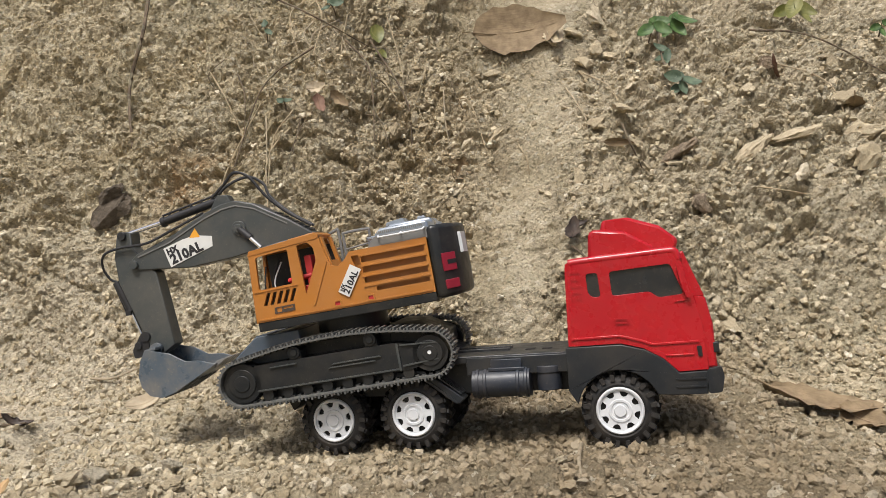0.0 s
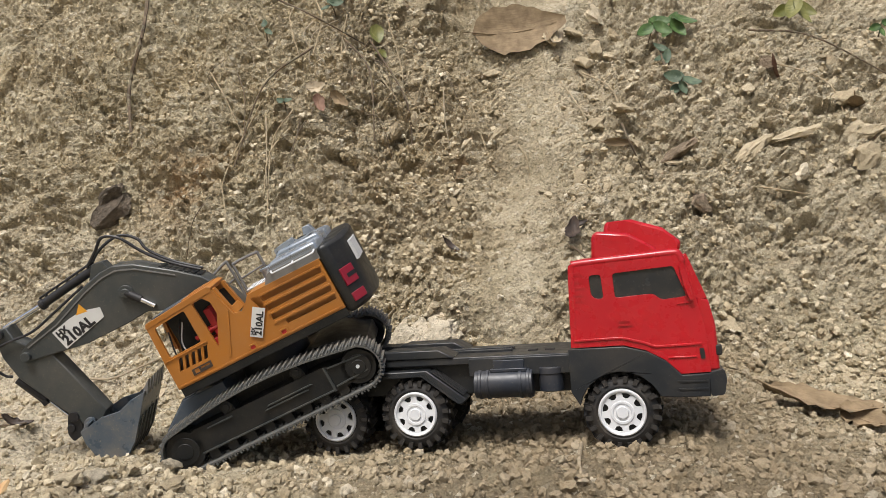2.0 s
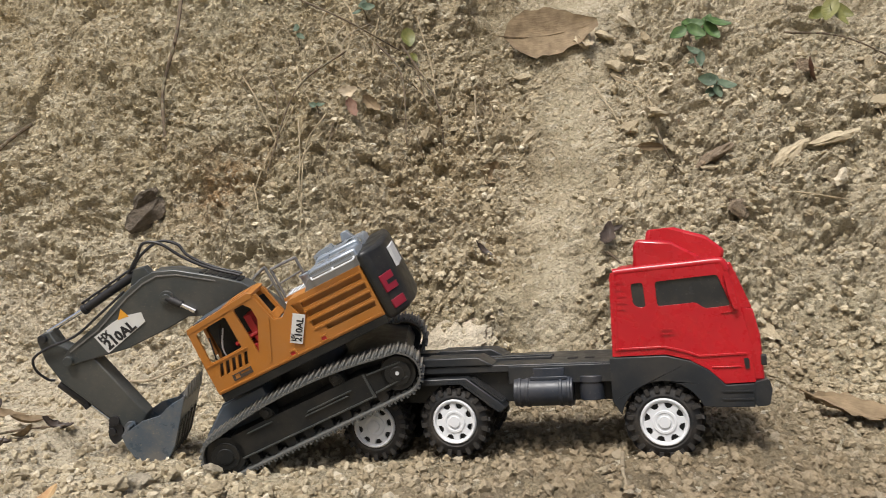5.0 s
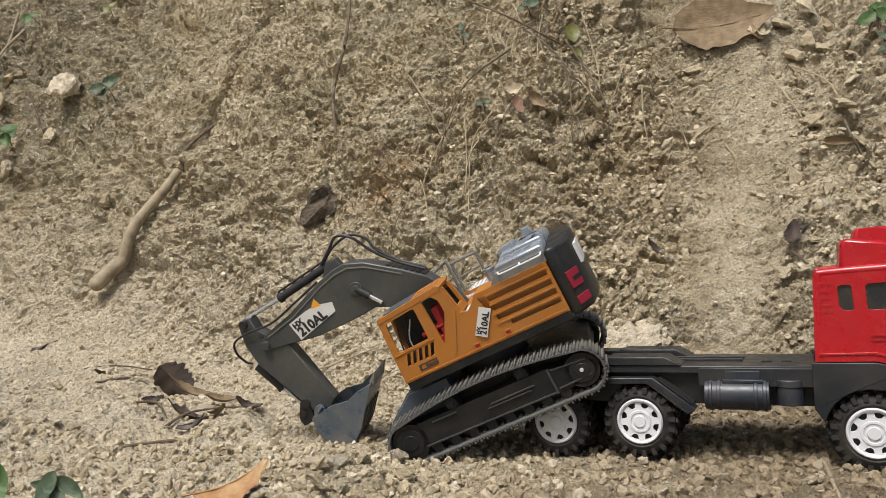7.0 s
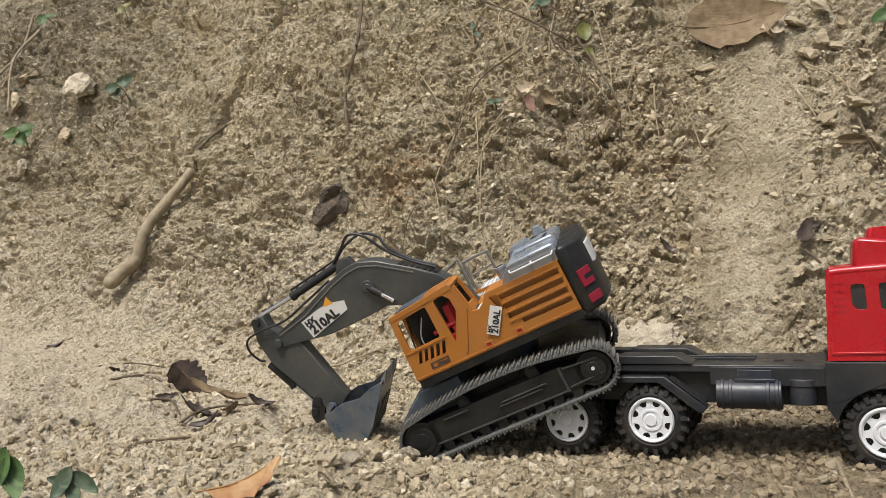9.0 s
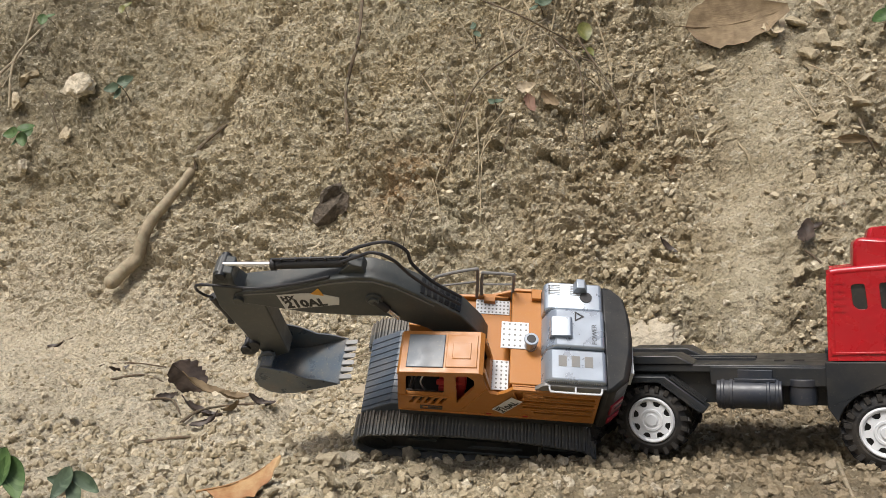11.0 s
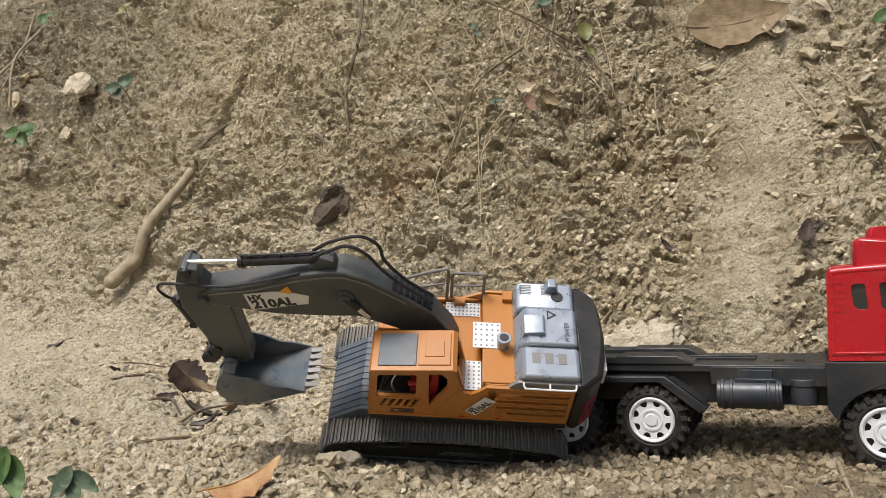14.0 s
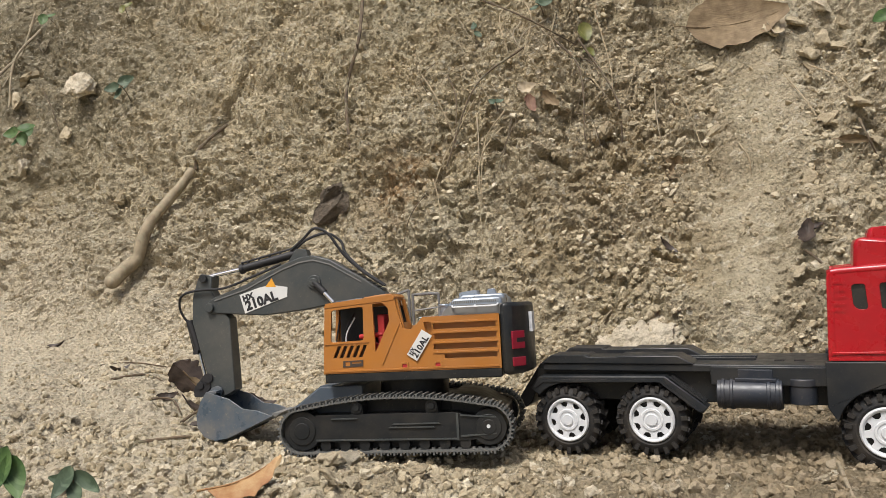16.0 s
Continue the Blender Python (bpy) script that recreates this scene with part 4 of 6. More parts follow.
    # dark sheet added over the inner wall so the cab looks dim inside
    part("cab_dark_sheet", box(bmesh.new(), -0.010, 0.0710, 0.0187, 0.0200, 0.0962, 0.1590), FRAME, ex)
    part("cab_floor", box(bmesh.new(), -0.012, 0.0750, 0.0186, H - 0.0036, 0.0868, 0.0960), BLACK, ex)
    bm = bmesh.new()
    box(bm, 0.012, 0.038, 0.026, 0.050, 0.096, 0.118)
    box(bm, 0.010, 0.018, 0.026, 0.050, 0.116, 0.150, Matrix.Translation((0, 0, 0)))
    rod(bm, (0.012, 0.028, 0.128), (0.040, 0.028, 0.126), 0.003, n=8)
    rod(bm, (0.012, 0.048, 0.128), (0.040, 0.048, 0.126), 0.003, n=8)
    part("seat", bm, SEAT, ex, "red moulded driver's seat", bevel=0.003)
    bm = bmesh.new()
    tube(bm, [(0.066, 0.040, 0.096), (0.062, 0.042, 0.120), (0.056, 0.040, 0.140), (0.050, 0.034, 0.152)], 0.0009)
    tube(bm, [(0.060, 0.050, 0.096), (0.066, 0.052, 0.118), (0.062, 0.050, 0.146)], 0.0009)
    part("wire", bm, INK, ex, "loose black wires inside the cab")
    bm = bmesh.new()
    tube(bm, [(0.052, 0.045, 0.100), (0.056, 0.048, 0.126), (0.046, 0.044, 0.148)], 0.0008)
    part("wire", bm, WHITE, ex, "loose white wire inside the cab")
    # deck behind the cab
    for x0, x1, y0, y1, z, nx, ny in ((-0.040, -0.012, 0.020, 0.054, 0.1290, 4, 7), (-0.050, -0.022, -0.018, 0.014, 0.1290, 5, 5), (-0.030, 0.006, -0.054, -0.036, 0.1290, 9, 4)):
        z = z + (0.0145 if x0 < -0.049 else 0)
        x0 = max(x0, -0.0315) if z < 0.13 else x0
        p = part("tread_plate", box(bmesh.new(), x0, x1, y0, y1, z, z + 0.0010), WHITE, ex, "pale grey perforated tread plate", bevel=0.0004)
        bm = bmesh.new()
        for i in range(nx):
            for j in range(ny):
                x, y = x0 + (i + 0.5) * (x1 - x0) / nx, y0 + (j + 0.5) * (y1 - y0) / ny
                rod(bm, (x, y, z + 0.0008), (x, y, z + 0.0013), 0.0011, n=8)
        part("hole_dot", bm, STEEL, p, kind="stuff")
    bm = bmesh.new()
    rod(bm, (-0.052, 0.010, 0.1430), (-0.052, 0.010, 0.1560), 0.0062, n=24)
    rod(bm, (-0.052, 0.010, 0.1550), (-0.052, 0.010, 0.1580), 0.0072, n=24)
    part("air_filter", bm, SILVER, ex, "round silver cap on the deck", bevel=0.0006)
    part("cap_hole", rod(bmesh.new(), (-0.052, 0.010, 0.1578), (-0.052, 0.010, 0.1584), 0.0046, n=20), INK, ex)
    bm = bmesh.new()
    box(bm, -0.028, 0.004, -0.059, -0.055, 0.1290, 0.1340)
    box(bm, -0.014, -0.002, -0.055, -0.049, 0.1290, 0.1350)
    part("deck_bracket", bm, ORANGE, ex, bevel=0.0005)
    part("deck_bracket", box(bmesh.new(), -0.062, -0.052, -0.0580, -0.0460, 0.1435, 0.1490), ORANGE, ex, bevel=0.0005)
    for pts in ([(0.006, -0.058, 0.128), (0.006, -0.058, 0.172), (0.010, -0.058, 0.177), (0.042, -0.058, 0.164), (0.052, -0.058, 0.154), (0.056, -0.058, 0.122)],
                [(-0.032, -0.058, 0.130), (-0.032, -0.058, 0.168), (-0.029, -0.058, 0.172), (-0.002, -0.058, 0.172), (0.001, -0.058, 0.168), (0.001, -0.058, 0.128)]):
        bm = tube(bmesh.new(), pts, 0.0018, n=5, seg=8)
        mid = [Vector(p) for p in pts]
        rod(bm, (mid[1] + mid[0]) / 2 + Vector((0, 0, 0.006)), (mid[-2] + mid[-1]) / 2 + Vector((0, 0, 0.004)), 0.0011, n=8)
        part("handrail", bm, STEEL, ex, "thin grey handrail loop")
    # engine cover
    bm = bmesh.new()
    plate(bm, [(-0.0620, 0.1440), (-0.0660, 0.1580), (-0.0720, 0.1630), (-0.1220, 0.1630), (-0.1240, 0.1600), (-0.1240, 0.1440)], (), 0.0220, 0.0570)
    cov = part("engine_cover", bm, SILVER, ex, "silver three-part engine cover", bevel=0.0022)
    bm = bmesh.new()
    plate(bm, [(-0.0620, 0.1440), (-0.0690, 0.1620), (-0.0760, 0.1670), (-0.1210, 0.1670), (-0.1230, 0.1640), (-0.1230, 0.1440)], (), -0.0230, 0.0215)
    part("middle_hood", bm, SILVER, cov, bevel=0.002)
    bm = bmesh.new()
    plate(bm, [(-0.0620, 0.1440), (-0.0640, 0.1600), (-0.0700, 0.1640), (-0.1210, 0.1640), (-0.1230, 0.1600), (-0.1230, 0.1440)], (), -0.0580, -0.0240)
    part("far_hood", bm, SILVER, cov, bevel=0.002)
    bm = bmesh.new()
    plate(bm, rounded([(-0.0560, 0.1440), (-0.0620, 0.1520), (-0.0660, 0.1555), (-0.1250, 0.1555), (-0.1260, 0.1440)], 0.002), (), 0.0560, 0.0600)
    part("lower_edge", bm, STEEL, cov, "grey louvred lower edge", bevel=0.001)
    bm = bmesh.new()
    for k in range(24):
        x = -0.0690 - k * 0.0021
        box(bm, x - 0.0006, x + 0.0006, 0.0570, 0.0576, 0.1575, 0.1600)
    for k in range(6):
        y = -0.0540 + k * 0.0022
        box(bm, -0.0800, -0.0680, y, y + 0.0010, 0.1636, 0.1644)
        box(bm, -0.1040, -0.0900, y, y + 0.0010, 0.1636, 0.1644)
    for k in range(3):
        box(bm, -0.0860 - k * 0.0125, -0.0780 - k * 0.0125, 0.0300, 0.0420, 0.1628, 0.1634)
    part("louvre_slot", bm, STEEL, cov, kind="stuff")
    bm = bmesh.new()
    plate(bm, rounded([(-0.0690, 0.1600), (-0.0700, 0.1700), (-0.0900, 0.1725), (-0.0920, 0.1660)], 0.002), (), -0.0100, 0.0120)
    part("scoop", bm, SILVER, cov, bevel=0.001)
    bm = bmesh.new()
    plate(bm, [(-0.0930, 0.1630), (-0.0960, 0.1740), (-0.1040, 0.1740), (-0.1080, 0.1630)], (), -0.0560, -0.0450)
    part("exhaust_box", bm, SILVER, cov, "raised silver exhaust outlet", bevel=0.0006)
    part("exhaust_mouth", rod(bmesh.new(), (-0.1060, -0.0400, 0.1635), (-0.1060, -0.0400, 0.1650), 0.0062, n=20), INK, cov)
    bm = bmesh.new()
    plate(bm, [(0, 0.0055), (-0.0060, -0.0040), (0.0060, -0.0040)], ([(0, 0.0030), (-0.0036, -0.0026), (0.0036, -0.0026)],), -0.0003, 0.0003)
    tri = part("warning_triangle", bm, INK, cov)
    tri.matrix_basis = pose(-0.0980, -0.0140, 0.1673, -90, 0, 90) @ pose(0, 0, 0, 0, 0, 0)
    lettering("lettering", "POWER", 0.0068, INK, cov, pose(-0.1150, 0.0180, 0.1672, 0, 0, -90))
    bm = tube(bmesh.new(), [(-0.0700, 0.0595, 0.1555), (-0.0710, 0.0640, 0.1540), (-0.0760, 0.0650, 0.1535), (-0.1140, 0.0650, 0.1535), (-0.1190, 0.0640, 0.1540), (-0.1200, 0.0595, 0.1555)], 0.0010, seg=8)
    rod(bm, (-0.0950, 0.0595, 0.1550), (-0.0950, 0.0650, 0.1536), 0.0010, n=8)
    part("grab_rail", bm, WHITE, ex, "thin white grab rail")
    # counterweight, rounded in plan
    bm = bmesh.new()
    plan = [(-0.1210, -H - 0.001), (-0.1310, -H - 0.001)] + [(-0.1465, -0.0465), (-0.1510, -0.0250), (-0.1525, 0.0), (-0.1510, 0.0250), (-0.1465, 0.0465)] + [(-0.1310, H + 0.001), (-0.1210, H + 0.001)]
    plate(bm, plan, (), 0.0790, 0.1560)
    bmesh.ops.transform(bm, matrix=Matrix(((1, 0, 0, 0), (0, 0, 1, 0), (0, 1, 0, 0), (0, 0, 0, 1))), verts=bm.verts[:])
    cw = part("counterweight", bm, BLACK, ex, "rounded charcoal counterweight with red marks", bevel=0.0045)
    for sgn in (1, -1):
        for z0, z1, w in ((0.1060, 0.1250, 0.0085), (0.0875, 0.0970, 0.0085)):
            m = Matrix.Translation((-0.1388, 0.0543 * sgn, 0)) @ Matrix.Rotation(radians(45 * sgn), 4, "Z")
            part("reflector", box(bmesh.new(), -w, w, -0.0014, 0.0014, z0, z1, m), MARK, cw, "crimson corner reflector", bevel=0.0005)
        m = Matrix.Translation((-0.1388, 0.0543 * sgn, 0)) @ Matrix.Rotation(radians(45 * sgn), 4, "Z")
        part("inset", box(bmesh.new(), -0.0085 if sgn > 0 else -0.0030, 0.0030 if sgn > 0 else 0.0085, -0.0017, 0.0017, 0.1130, 0.1175, m), BLACK, cw)
    bm = bmesh.new()
    box(bm, -0.1535, -0.1500, 0.000, 0.034, 0.1230, 0.1450)
    part("white_mark", bm, WHITE, cw, "white rectangle on the rear")
    # stickers on the side panel
    stick = part("sticker", plate(bmesh.new(), [(-0.0160, -0.0066), (0.0160, -0.0066), (0.0160, 0.0066), (-0.0160, 0.0066)], (), -0.0003, 0.0003), STICKER, ex, "white model sticker, slanting")
    stick.matrix_basis = pose(-0.0318, H + 0.0016, 0.1145, 0, 0, 180) @ pose(0, 0, 0, 0, -56, 0)
    lettering("lettering", "210AL", 0.0098, INK, stick, pose(-0.0138, -0.0006, -0.0050, 90, 0, 0), 0.0003)
    lettering("lettering", "HX", 0.0056, INK, stick, pose(-0.0138, -0.0006, 0.0020, 90, 0, 0), 0.0002)

    # boom
    bm = bmesh.new()
    prof = [(-0.004, 0.128), (0.004, 0.150), (0.0235, 0.1800), (0.0500, 0.2010), (0.0868, 0.2262), (0.1080, 0.2340), (0.1260, 0.2330), (0.1504, 0.2265), (0.1979, 0.2080), (0.2390, 0.1975),
            (0.2490, 0.1920), (0.2520, 0.1840), (0.2460, 0.1780), (0.1771, 0.1680), (0.1250, 0.1690), (0.0976, 0.1715), (0.0600, 0.1560), (0.0250, 0.1270), (0.006, 0.117)]
    plate(bm, prof, (), -0.0125, 0.0125)
    boom = part("boom", bm, BOOM, ex, "bent dark grey boom with a model sticker", bevel=0.0014)
    bm = bmesh.new()
    plate(bm, [(0.1140, 0.2300), (0.1180, 0.2430), (0.1300, 0.2450), (0.1420, 0.2300)], (), -0.0070, 0.0070)
    part("bracket", bm, BOOM, boom, bevel=0.0006)
    bm = rod(bmesh.new(), (0.1085, -0.0150, 0.2010), (0.1085, 0.0150, 0.2010), 0.0085, n=24)
    rod(bm, (0.1085, -0.0175, 0.2010), (0.1085, 0.0175, 0.2010), 0.0050, n=20)
    part("pin", bm, BOOM, boom, bevel=0.0006)
    part("pin", rod(bmesh.new(), (ELBOW[0], -0.0165, ELBOW[1]), (ELBOW[0], 0.0165, ELBOW[1]), 0.0055, n=20), BOOM, boom, bevel=0.0006)
    bm = bmesh.new()
    edge = [(0.0500, 0.2010), (0.0868, 0.2262), (0.1080, 0.2340), (0.1260, 0.2330), (0.1504, 0.2265), (0.1979, 0.2080), (0.2400, 0.1990)]
    low = [(x, z - 0.0016) for x, z in edge[::-1]]
    plate(bm, [(x, z - 0.0052) for x, z in edge] + [(x, z - 0.0052) for x, z in low], (), 0.0124, 0.0134)
    part("weld_line", bm, STEEL, boom)
    bm = bmesh.new()
    d = Vector((0.0868 - 0.0235, 0, 0.2262 - 0.1800)).normalized()
    nrm = Vector((-d.z, 0, d.x))
    for k in range(7):
        a = Vector((0.0262, 0, 0.1814)) + d * (0.0072 * k)
        pts = [a, a + d * 0.0045, a + d * 0.0045 + nrm * 0.0026, a + nrm * 0.0026]
        plate(bm, [(p.x, p.z) for p in pts], (), -0.0090, 0.0090)
    part("boom_rib", bm, FRAME, boom)
    st = bmesh.new()
    plate(st, [(-0.031, -0.0115), (0.027, -0.0100), (0.031, 0.0010), (0.012, 0.0105), (-0.004, 0.0125), (-0.031, 0.0125)], (), -0.0002, 0.0002)
    bs = part("sticker", st, STICKER, boom, "white model sticker with yellow corner")
    bs.matrix_basis = pose(0.1730, 0.0131, 0.1912, 0, 0, 180) @ pose(0, 0, 0, 0, -13, 0)
    part("yellow_corner", plate(bmesh.new(), [(0.004, 0.0105), (0.015, 0.0180), (0.017, 0.0060)], (), -0.0003, 0.0001), YELLOW, bs)
    lettering("lettering", "HX", 0.0098, INK, bs, pose(-0.0285, -0.0004, 0.0030, 90, 0, 0), 0.0006)
    lettering("lettering", "210AL", 0.0160, INK, bs, pose(-0.0275, -0.0004, -0.0090, 90, 0, 0), 0.0008)
    bm = bmesh.new()
    rod(bm, (0.1300, 0, 0.2400), (0.2060, 0, 0.2290), 0.0050, n=18)
    rod(bm, (0.2030, 0, 0.2294), (0.2080, 0, 0.2287), 0.0062, n=18)
    for k in range(5):
        t = 0.12 + 0.19 * k
        p = Vector((0.1300, 0, 0.2400)).lerp(Vector((0.2060, 0, 0.2290)), t)
        box(bm, p.x - 0.001, p.x + 0.001, -0.002, 0.002, p.z, p.z + 0.0085)
    rod(bm, (0.1300, 0.0, 0.2475), (0.2060, 0.0, 0.2365), 0.0014, n=8)
    cyl = part("stick_cylinder", bm, INK, boom, "black hydraulic cylinder along the boom", bevel=0.0005)
    part("piston_rod", rod(bmesh.new(), (0.2060, 0, 0.2290), (0.2590, 0, 0.2235), 0.0027, n=16), CHROME, cyl, "bright chrome piston rod")
    bm = bmesh.new()
    rod(bm, (0.1085, 0.0135, 0.2010), (0.0965, 0.0145, 0.1870), 0.0045, n=16)
    bc = part("boom_cylinder", bm, INK, boom)
    part("piston_rod", rod(bmesh.new(), (0.0975, 0.0145, 0.1882), (0.0860, 0.0150, 0.1740), 0.0028, n=16), CHROME, bc, "bright chrome piston rod")
    for o in (0.004, -0.005):
        bm = tube(bmesh.new(), [(0.1380, o, 0.2440), (0.1200, o * 1.3, 0.2560), (0.1000 + o, o * 2, 0.2640 + o * 0.6), (0.0830 + o, o * 2.2, 0.2540 + o), (0.0720, o * 1.5, 0.2330), (0.0520, o, 0.2100), (0.0250, o, 0.1880)], 0.0017, n=8, seg=8)
        part("hose", bm, INK, boom, "black hydraulic hose arching over the boom")
    bm = tube(bmesh.new(), [(0.1500, 0.010, 0.2280), (0.1900, 0.0135, 0.2160), (0.2250, 0.0140, 0.2070), (0.2600, 0.0145, 0.2080), (0.2830, 0.012, 0.2040), (0.2900, 0.008, 0.1900), (0.2860, 0.004, 0.1750), (0.2800, 0.002, 0.1700)], 0.0015, n=8, seg=8)
    part("hose", bm, INK, boom, "black hydraulic hose along the boom")

    # stick, drawn about the elbow pin
    ox, oz = 0.2503, 0.1861
    down = lambda z: (z - oz) * (0.895 if z < oz else 1.0)
    prof = [(0.2480, 0.2250), (0.2620, 0.2290), (0.2670, 0.2240), (0.2750, 0.2000), (0.2760, 0.1680), (0.2665, 0.1280), (0.2540, 0.0760), (0.2490, 0.0650), (0.2350, 0.0640), (0.2215, 0.0720), (0.2265, 0.1700), (0.2340, 0.1790), (0.2500, 0.2080)]
    bm = bmesh.new()
    plate(bm, [(x - ox, down(z)) for x, z in prof], (), -0.0105, 0.0105)
    stk = part("stick", bm, BOOM, ex, "tapering dark grey dipper stick", bevel=0.0012)
    part("pin", rod(bmesh.new(), (0.2590 - ox, -0.0140, down(0.2230)), (0.2590 - ox, 0.0140, down(0.2230)), 0.0052, n=18), FRAME, stk, bevel=0.0005)
    part("pin", rod(bmesh.new(), (WRIST[0] - ELBOW[0], -0.0150, WRIST[1] - ELBOW[1]), (WRIST[0] - ELBOW[0], 0.0150, WRIST[1] - ELBOW[1]), 0.0060, n=18), FRAME, stk, bevel=0.0005)
    bm = bmesh.new()
    rod(bm, (0.2850 - ox, 0, down(0.1700)), (0.2735 - ox, 0, down(0.1270)), 0.0050, n=16)
    box(bm, 0.2720 - ox, 0.2790 - ox, -0.0055, 0.0055, down(0.1225), down(0.1290))
    rod(bm, (0.2885 - ox, 0, down(0.1660)), (0.2800 - ox, 0, down(0.1270)), 0.0014, n=8)
    bcy = part("bucket_cylinder", bm, INK, stk, "black hydraulic cylinder behind the stick", bevel=0.0005)
    part("piston_rod", rod(bmesh.new(), (0.2740 - ox, 0, down(0.1280)), (0.2655 - ox, 0, down(0.0880)), 0.0024, n=14), CHROME, bcy, "bright chrome piston rod")
    bm = bmesh.new()
    for y in (-0.0110, 0.0075):
        plate(bm, rounded([(0.2520 - ox, down(0.0930)), (0.2610 - ox, down(0.0960)), (0.2760 - ox, down(0.0760)), (0.2760 - ox, down(0.0640)), (0.2640 - ox, down(0.0640)), (0.2540 - ox, down(0.0760))], 0.003), (), y, y + 0.0035)
    rod(bm, (0.2670 - ox, -0.0130, down(0.0800)), (0.2670 - ox, 0.0130, down(0.0800)), 0.0045, n=16)
    rod(bm, (0.2560 - ox, -0.0130, down(0.0900)), (0.2560 - ox, 0.0130, down(0.0900)), 0.0060, n=16)
    rod(bm, (0.2690 - ox, -0.0100, down(0.0660)), (0.2520 - ox, -0.0100, down(0.0580)), 0.0040, n=12)
    part("linkage", bm, INK, stk, "black bucket linkage", bevel=0.0006)

    # bucket, drawn about its pin
    bw = 0.0285
    shell = [(-0.0055, 0.0037), (0.0074, 0.0018), (0.0143, -0.0101), (0.0189, -0.0276), (0.0166, -0.0414), (0.0074, -0.0520), (-0.0074, -0.0557), (-0.0239, -0.0515), (-0.0515, -0.0375), (-0.0782, -0.0235)]
    inner = [(-0.0777, -0.0217), (-0.0506, -0.0352), (-0.0235, -0.0488), (-0.0074, -0.0529), (0.0060, -0.0497), (0.0143, -0.0400), (0.0164, -0.0276), (0.0120, -0.0110), (0.0055, -0.0014), (-0.0055, 0.0005)]
    bucket = part("bucket", plate(bmesh.new(), shell + inner, (), -bw, bw), BUCKET, ex, "grey toothed digging bucket", bevel=0.0005)
    sidep = [(0.0074, 0.0018), (0.0143, -0.0101), (0.0189, -0.0276), (0.0166, -0.0414), (0.0074, -0.0520), (-0.0074, -0.0557), (-0.0239, -0.0515), (-0.0515, -0.0375), (-0.0782, -0.0235), (-0.0589, -0.0175), (-0.0414, -0.0165), (-0.0230, -0.0055)]
    for y in (-bw - 0.0018, bw):
        part("side_plate", plate(bmesh.new(), sidep, (), y, y + 0.0018), BUCKET, bucket, bevel=0.0004)
    for k in range(6):
        y = -bw + 0.0030 + k * (2 * bw - 0.0120) / 5
        bm = bmesh.new()
        plate(bm, [(-0.0736, -0.0286), (-0.0764, -0.0203), (-0.0906, -0.0176), (-0.0791, -0.0254)], (), y, y + 0.0058)
        part("tooth", bm, STEEL, bucket, bevel=0.0004)
    for y in (-0.0161, 0.0129):
        bm = bmesh.new()
        plate(bm, rounded([(-0.0055, -0.0037), (-0.0064, 0.0046), (0.0000, 0.0083), (0.0074, 0.0055), (0.0156, -0.0074), (0.0110, -0.0110)], 0.003), (), y, y + 0.0035)
        part("bucket_ear", bm, BUCKET, bucket, bevel=0.0005)
    bm = bmesh.new()
    for k in range(5):
        y = -0.022 + k * 0.011
        plate(bm, [(-0.0074, -0.0556), (-0.0239, -0.0514), (-0.0515, -0.0376), (-0.0524, -0.0390), (-0.0244, -0.0528), (-0.0074, -0.0572)], (), y, y + 0.0025)
    part("wear_strip", bm, BOOM, bucket)
    return ex, boom, stk, bucket


excavator, boom, stick, bucket = build_excavator()


# ---- stones, leaves, twigs and weeds ----
def frame_at(x, y, lift=0.0, facing=None):
    """A matrix on the ground at a point of the plan: z along the ground's normal, x to the right."""
    p, n = spot(x, y)
    n = Vector(n)
    if facing is not None:
        n = n.lerp(Vector(facing), 0.6).normalized()
    xa = (Vector((1, 0, 0)) - n * n.x).normalized()
    m = Matrix((xa, n.cross(xa), n)).transposed().to_4x4()
    m.translation = Vector(p) + n * lift
    return m


def stone_mesh(name, mat, seed, sub=2, flat=0.7, chop=11, knob=1.0):
    rng = random.Random(seed)
    bm = bmesh.new()
    bmesh.ops.create_icosphere(bm, subdivisions=sub, radius=1.0)
    planes = [(Vector((rng.gauss(0, 1), rng.gauss(0, 1), rng.gauss(0, 1))).normalized(), rng.uniform(0.42, 0.8)) for _ in range(chop)]
    for v in bm.verts:
        for n, d in planes:
            o = v.co.dot(n) - d
            if o > 0:
                v.co -= n * o
        v.co *= 1 + knob * (0.20 * noise.noise(v.co * 1.7 + Vector((seed, 0, 0))) + 0.16 * noise.noise(v.co * 4.5 + Vector((0, seed, 0))) + 0.12 * noise.noise(v.co * 9 + Vector((0, 0, seed))) + 0.05 * noise.noise(v.co * 21))
        v.co.z *= flat
    me = bpy.data.meshes.new(name)
    bm.to_mesh(me)
    bm.free()
    me.materials.append(mat)
    me.polygons.foreach_set("use_smooth", np.ones(len(me.polygons), dtype=bool))
    me.set_sharp_from_angle(angle=radians(16))
    return me


def stone(name, me, x, y, size, label, spin=0.0, stretch=(1, 1, 1), sink=0.35, group=""):
    ob = new(name, me)
    m = frame_at(x, y, size * (0.5 - sink) * stretch[2])
    size = size * (0.8 if group == "stones of the bank" else 1.0)
    ob.matrix_basis = m @ pose(0, 0, 0, 0, 0, spin) @ Matrix.Diagonal((size * 0.5 * stretch[0], size * 0.5 * stretch[1], size * 0.5 * stretch[2], 1))
    return tagged(ob, label, "rock" if name == "rock" else "clod", group)


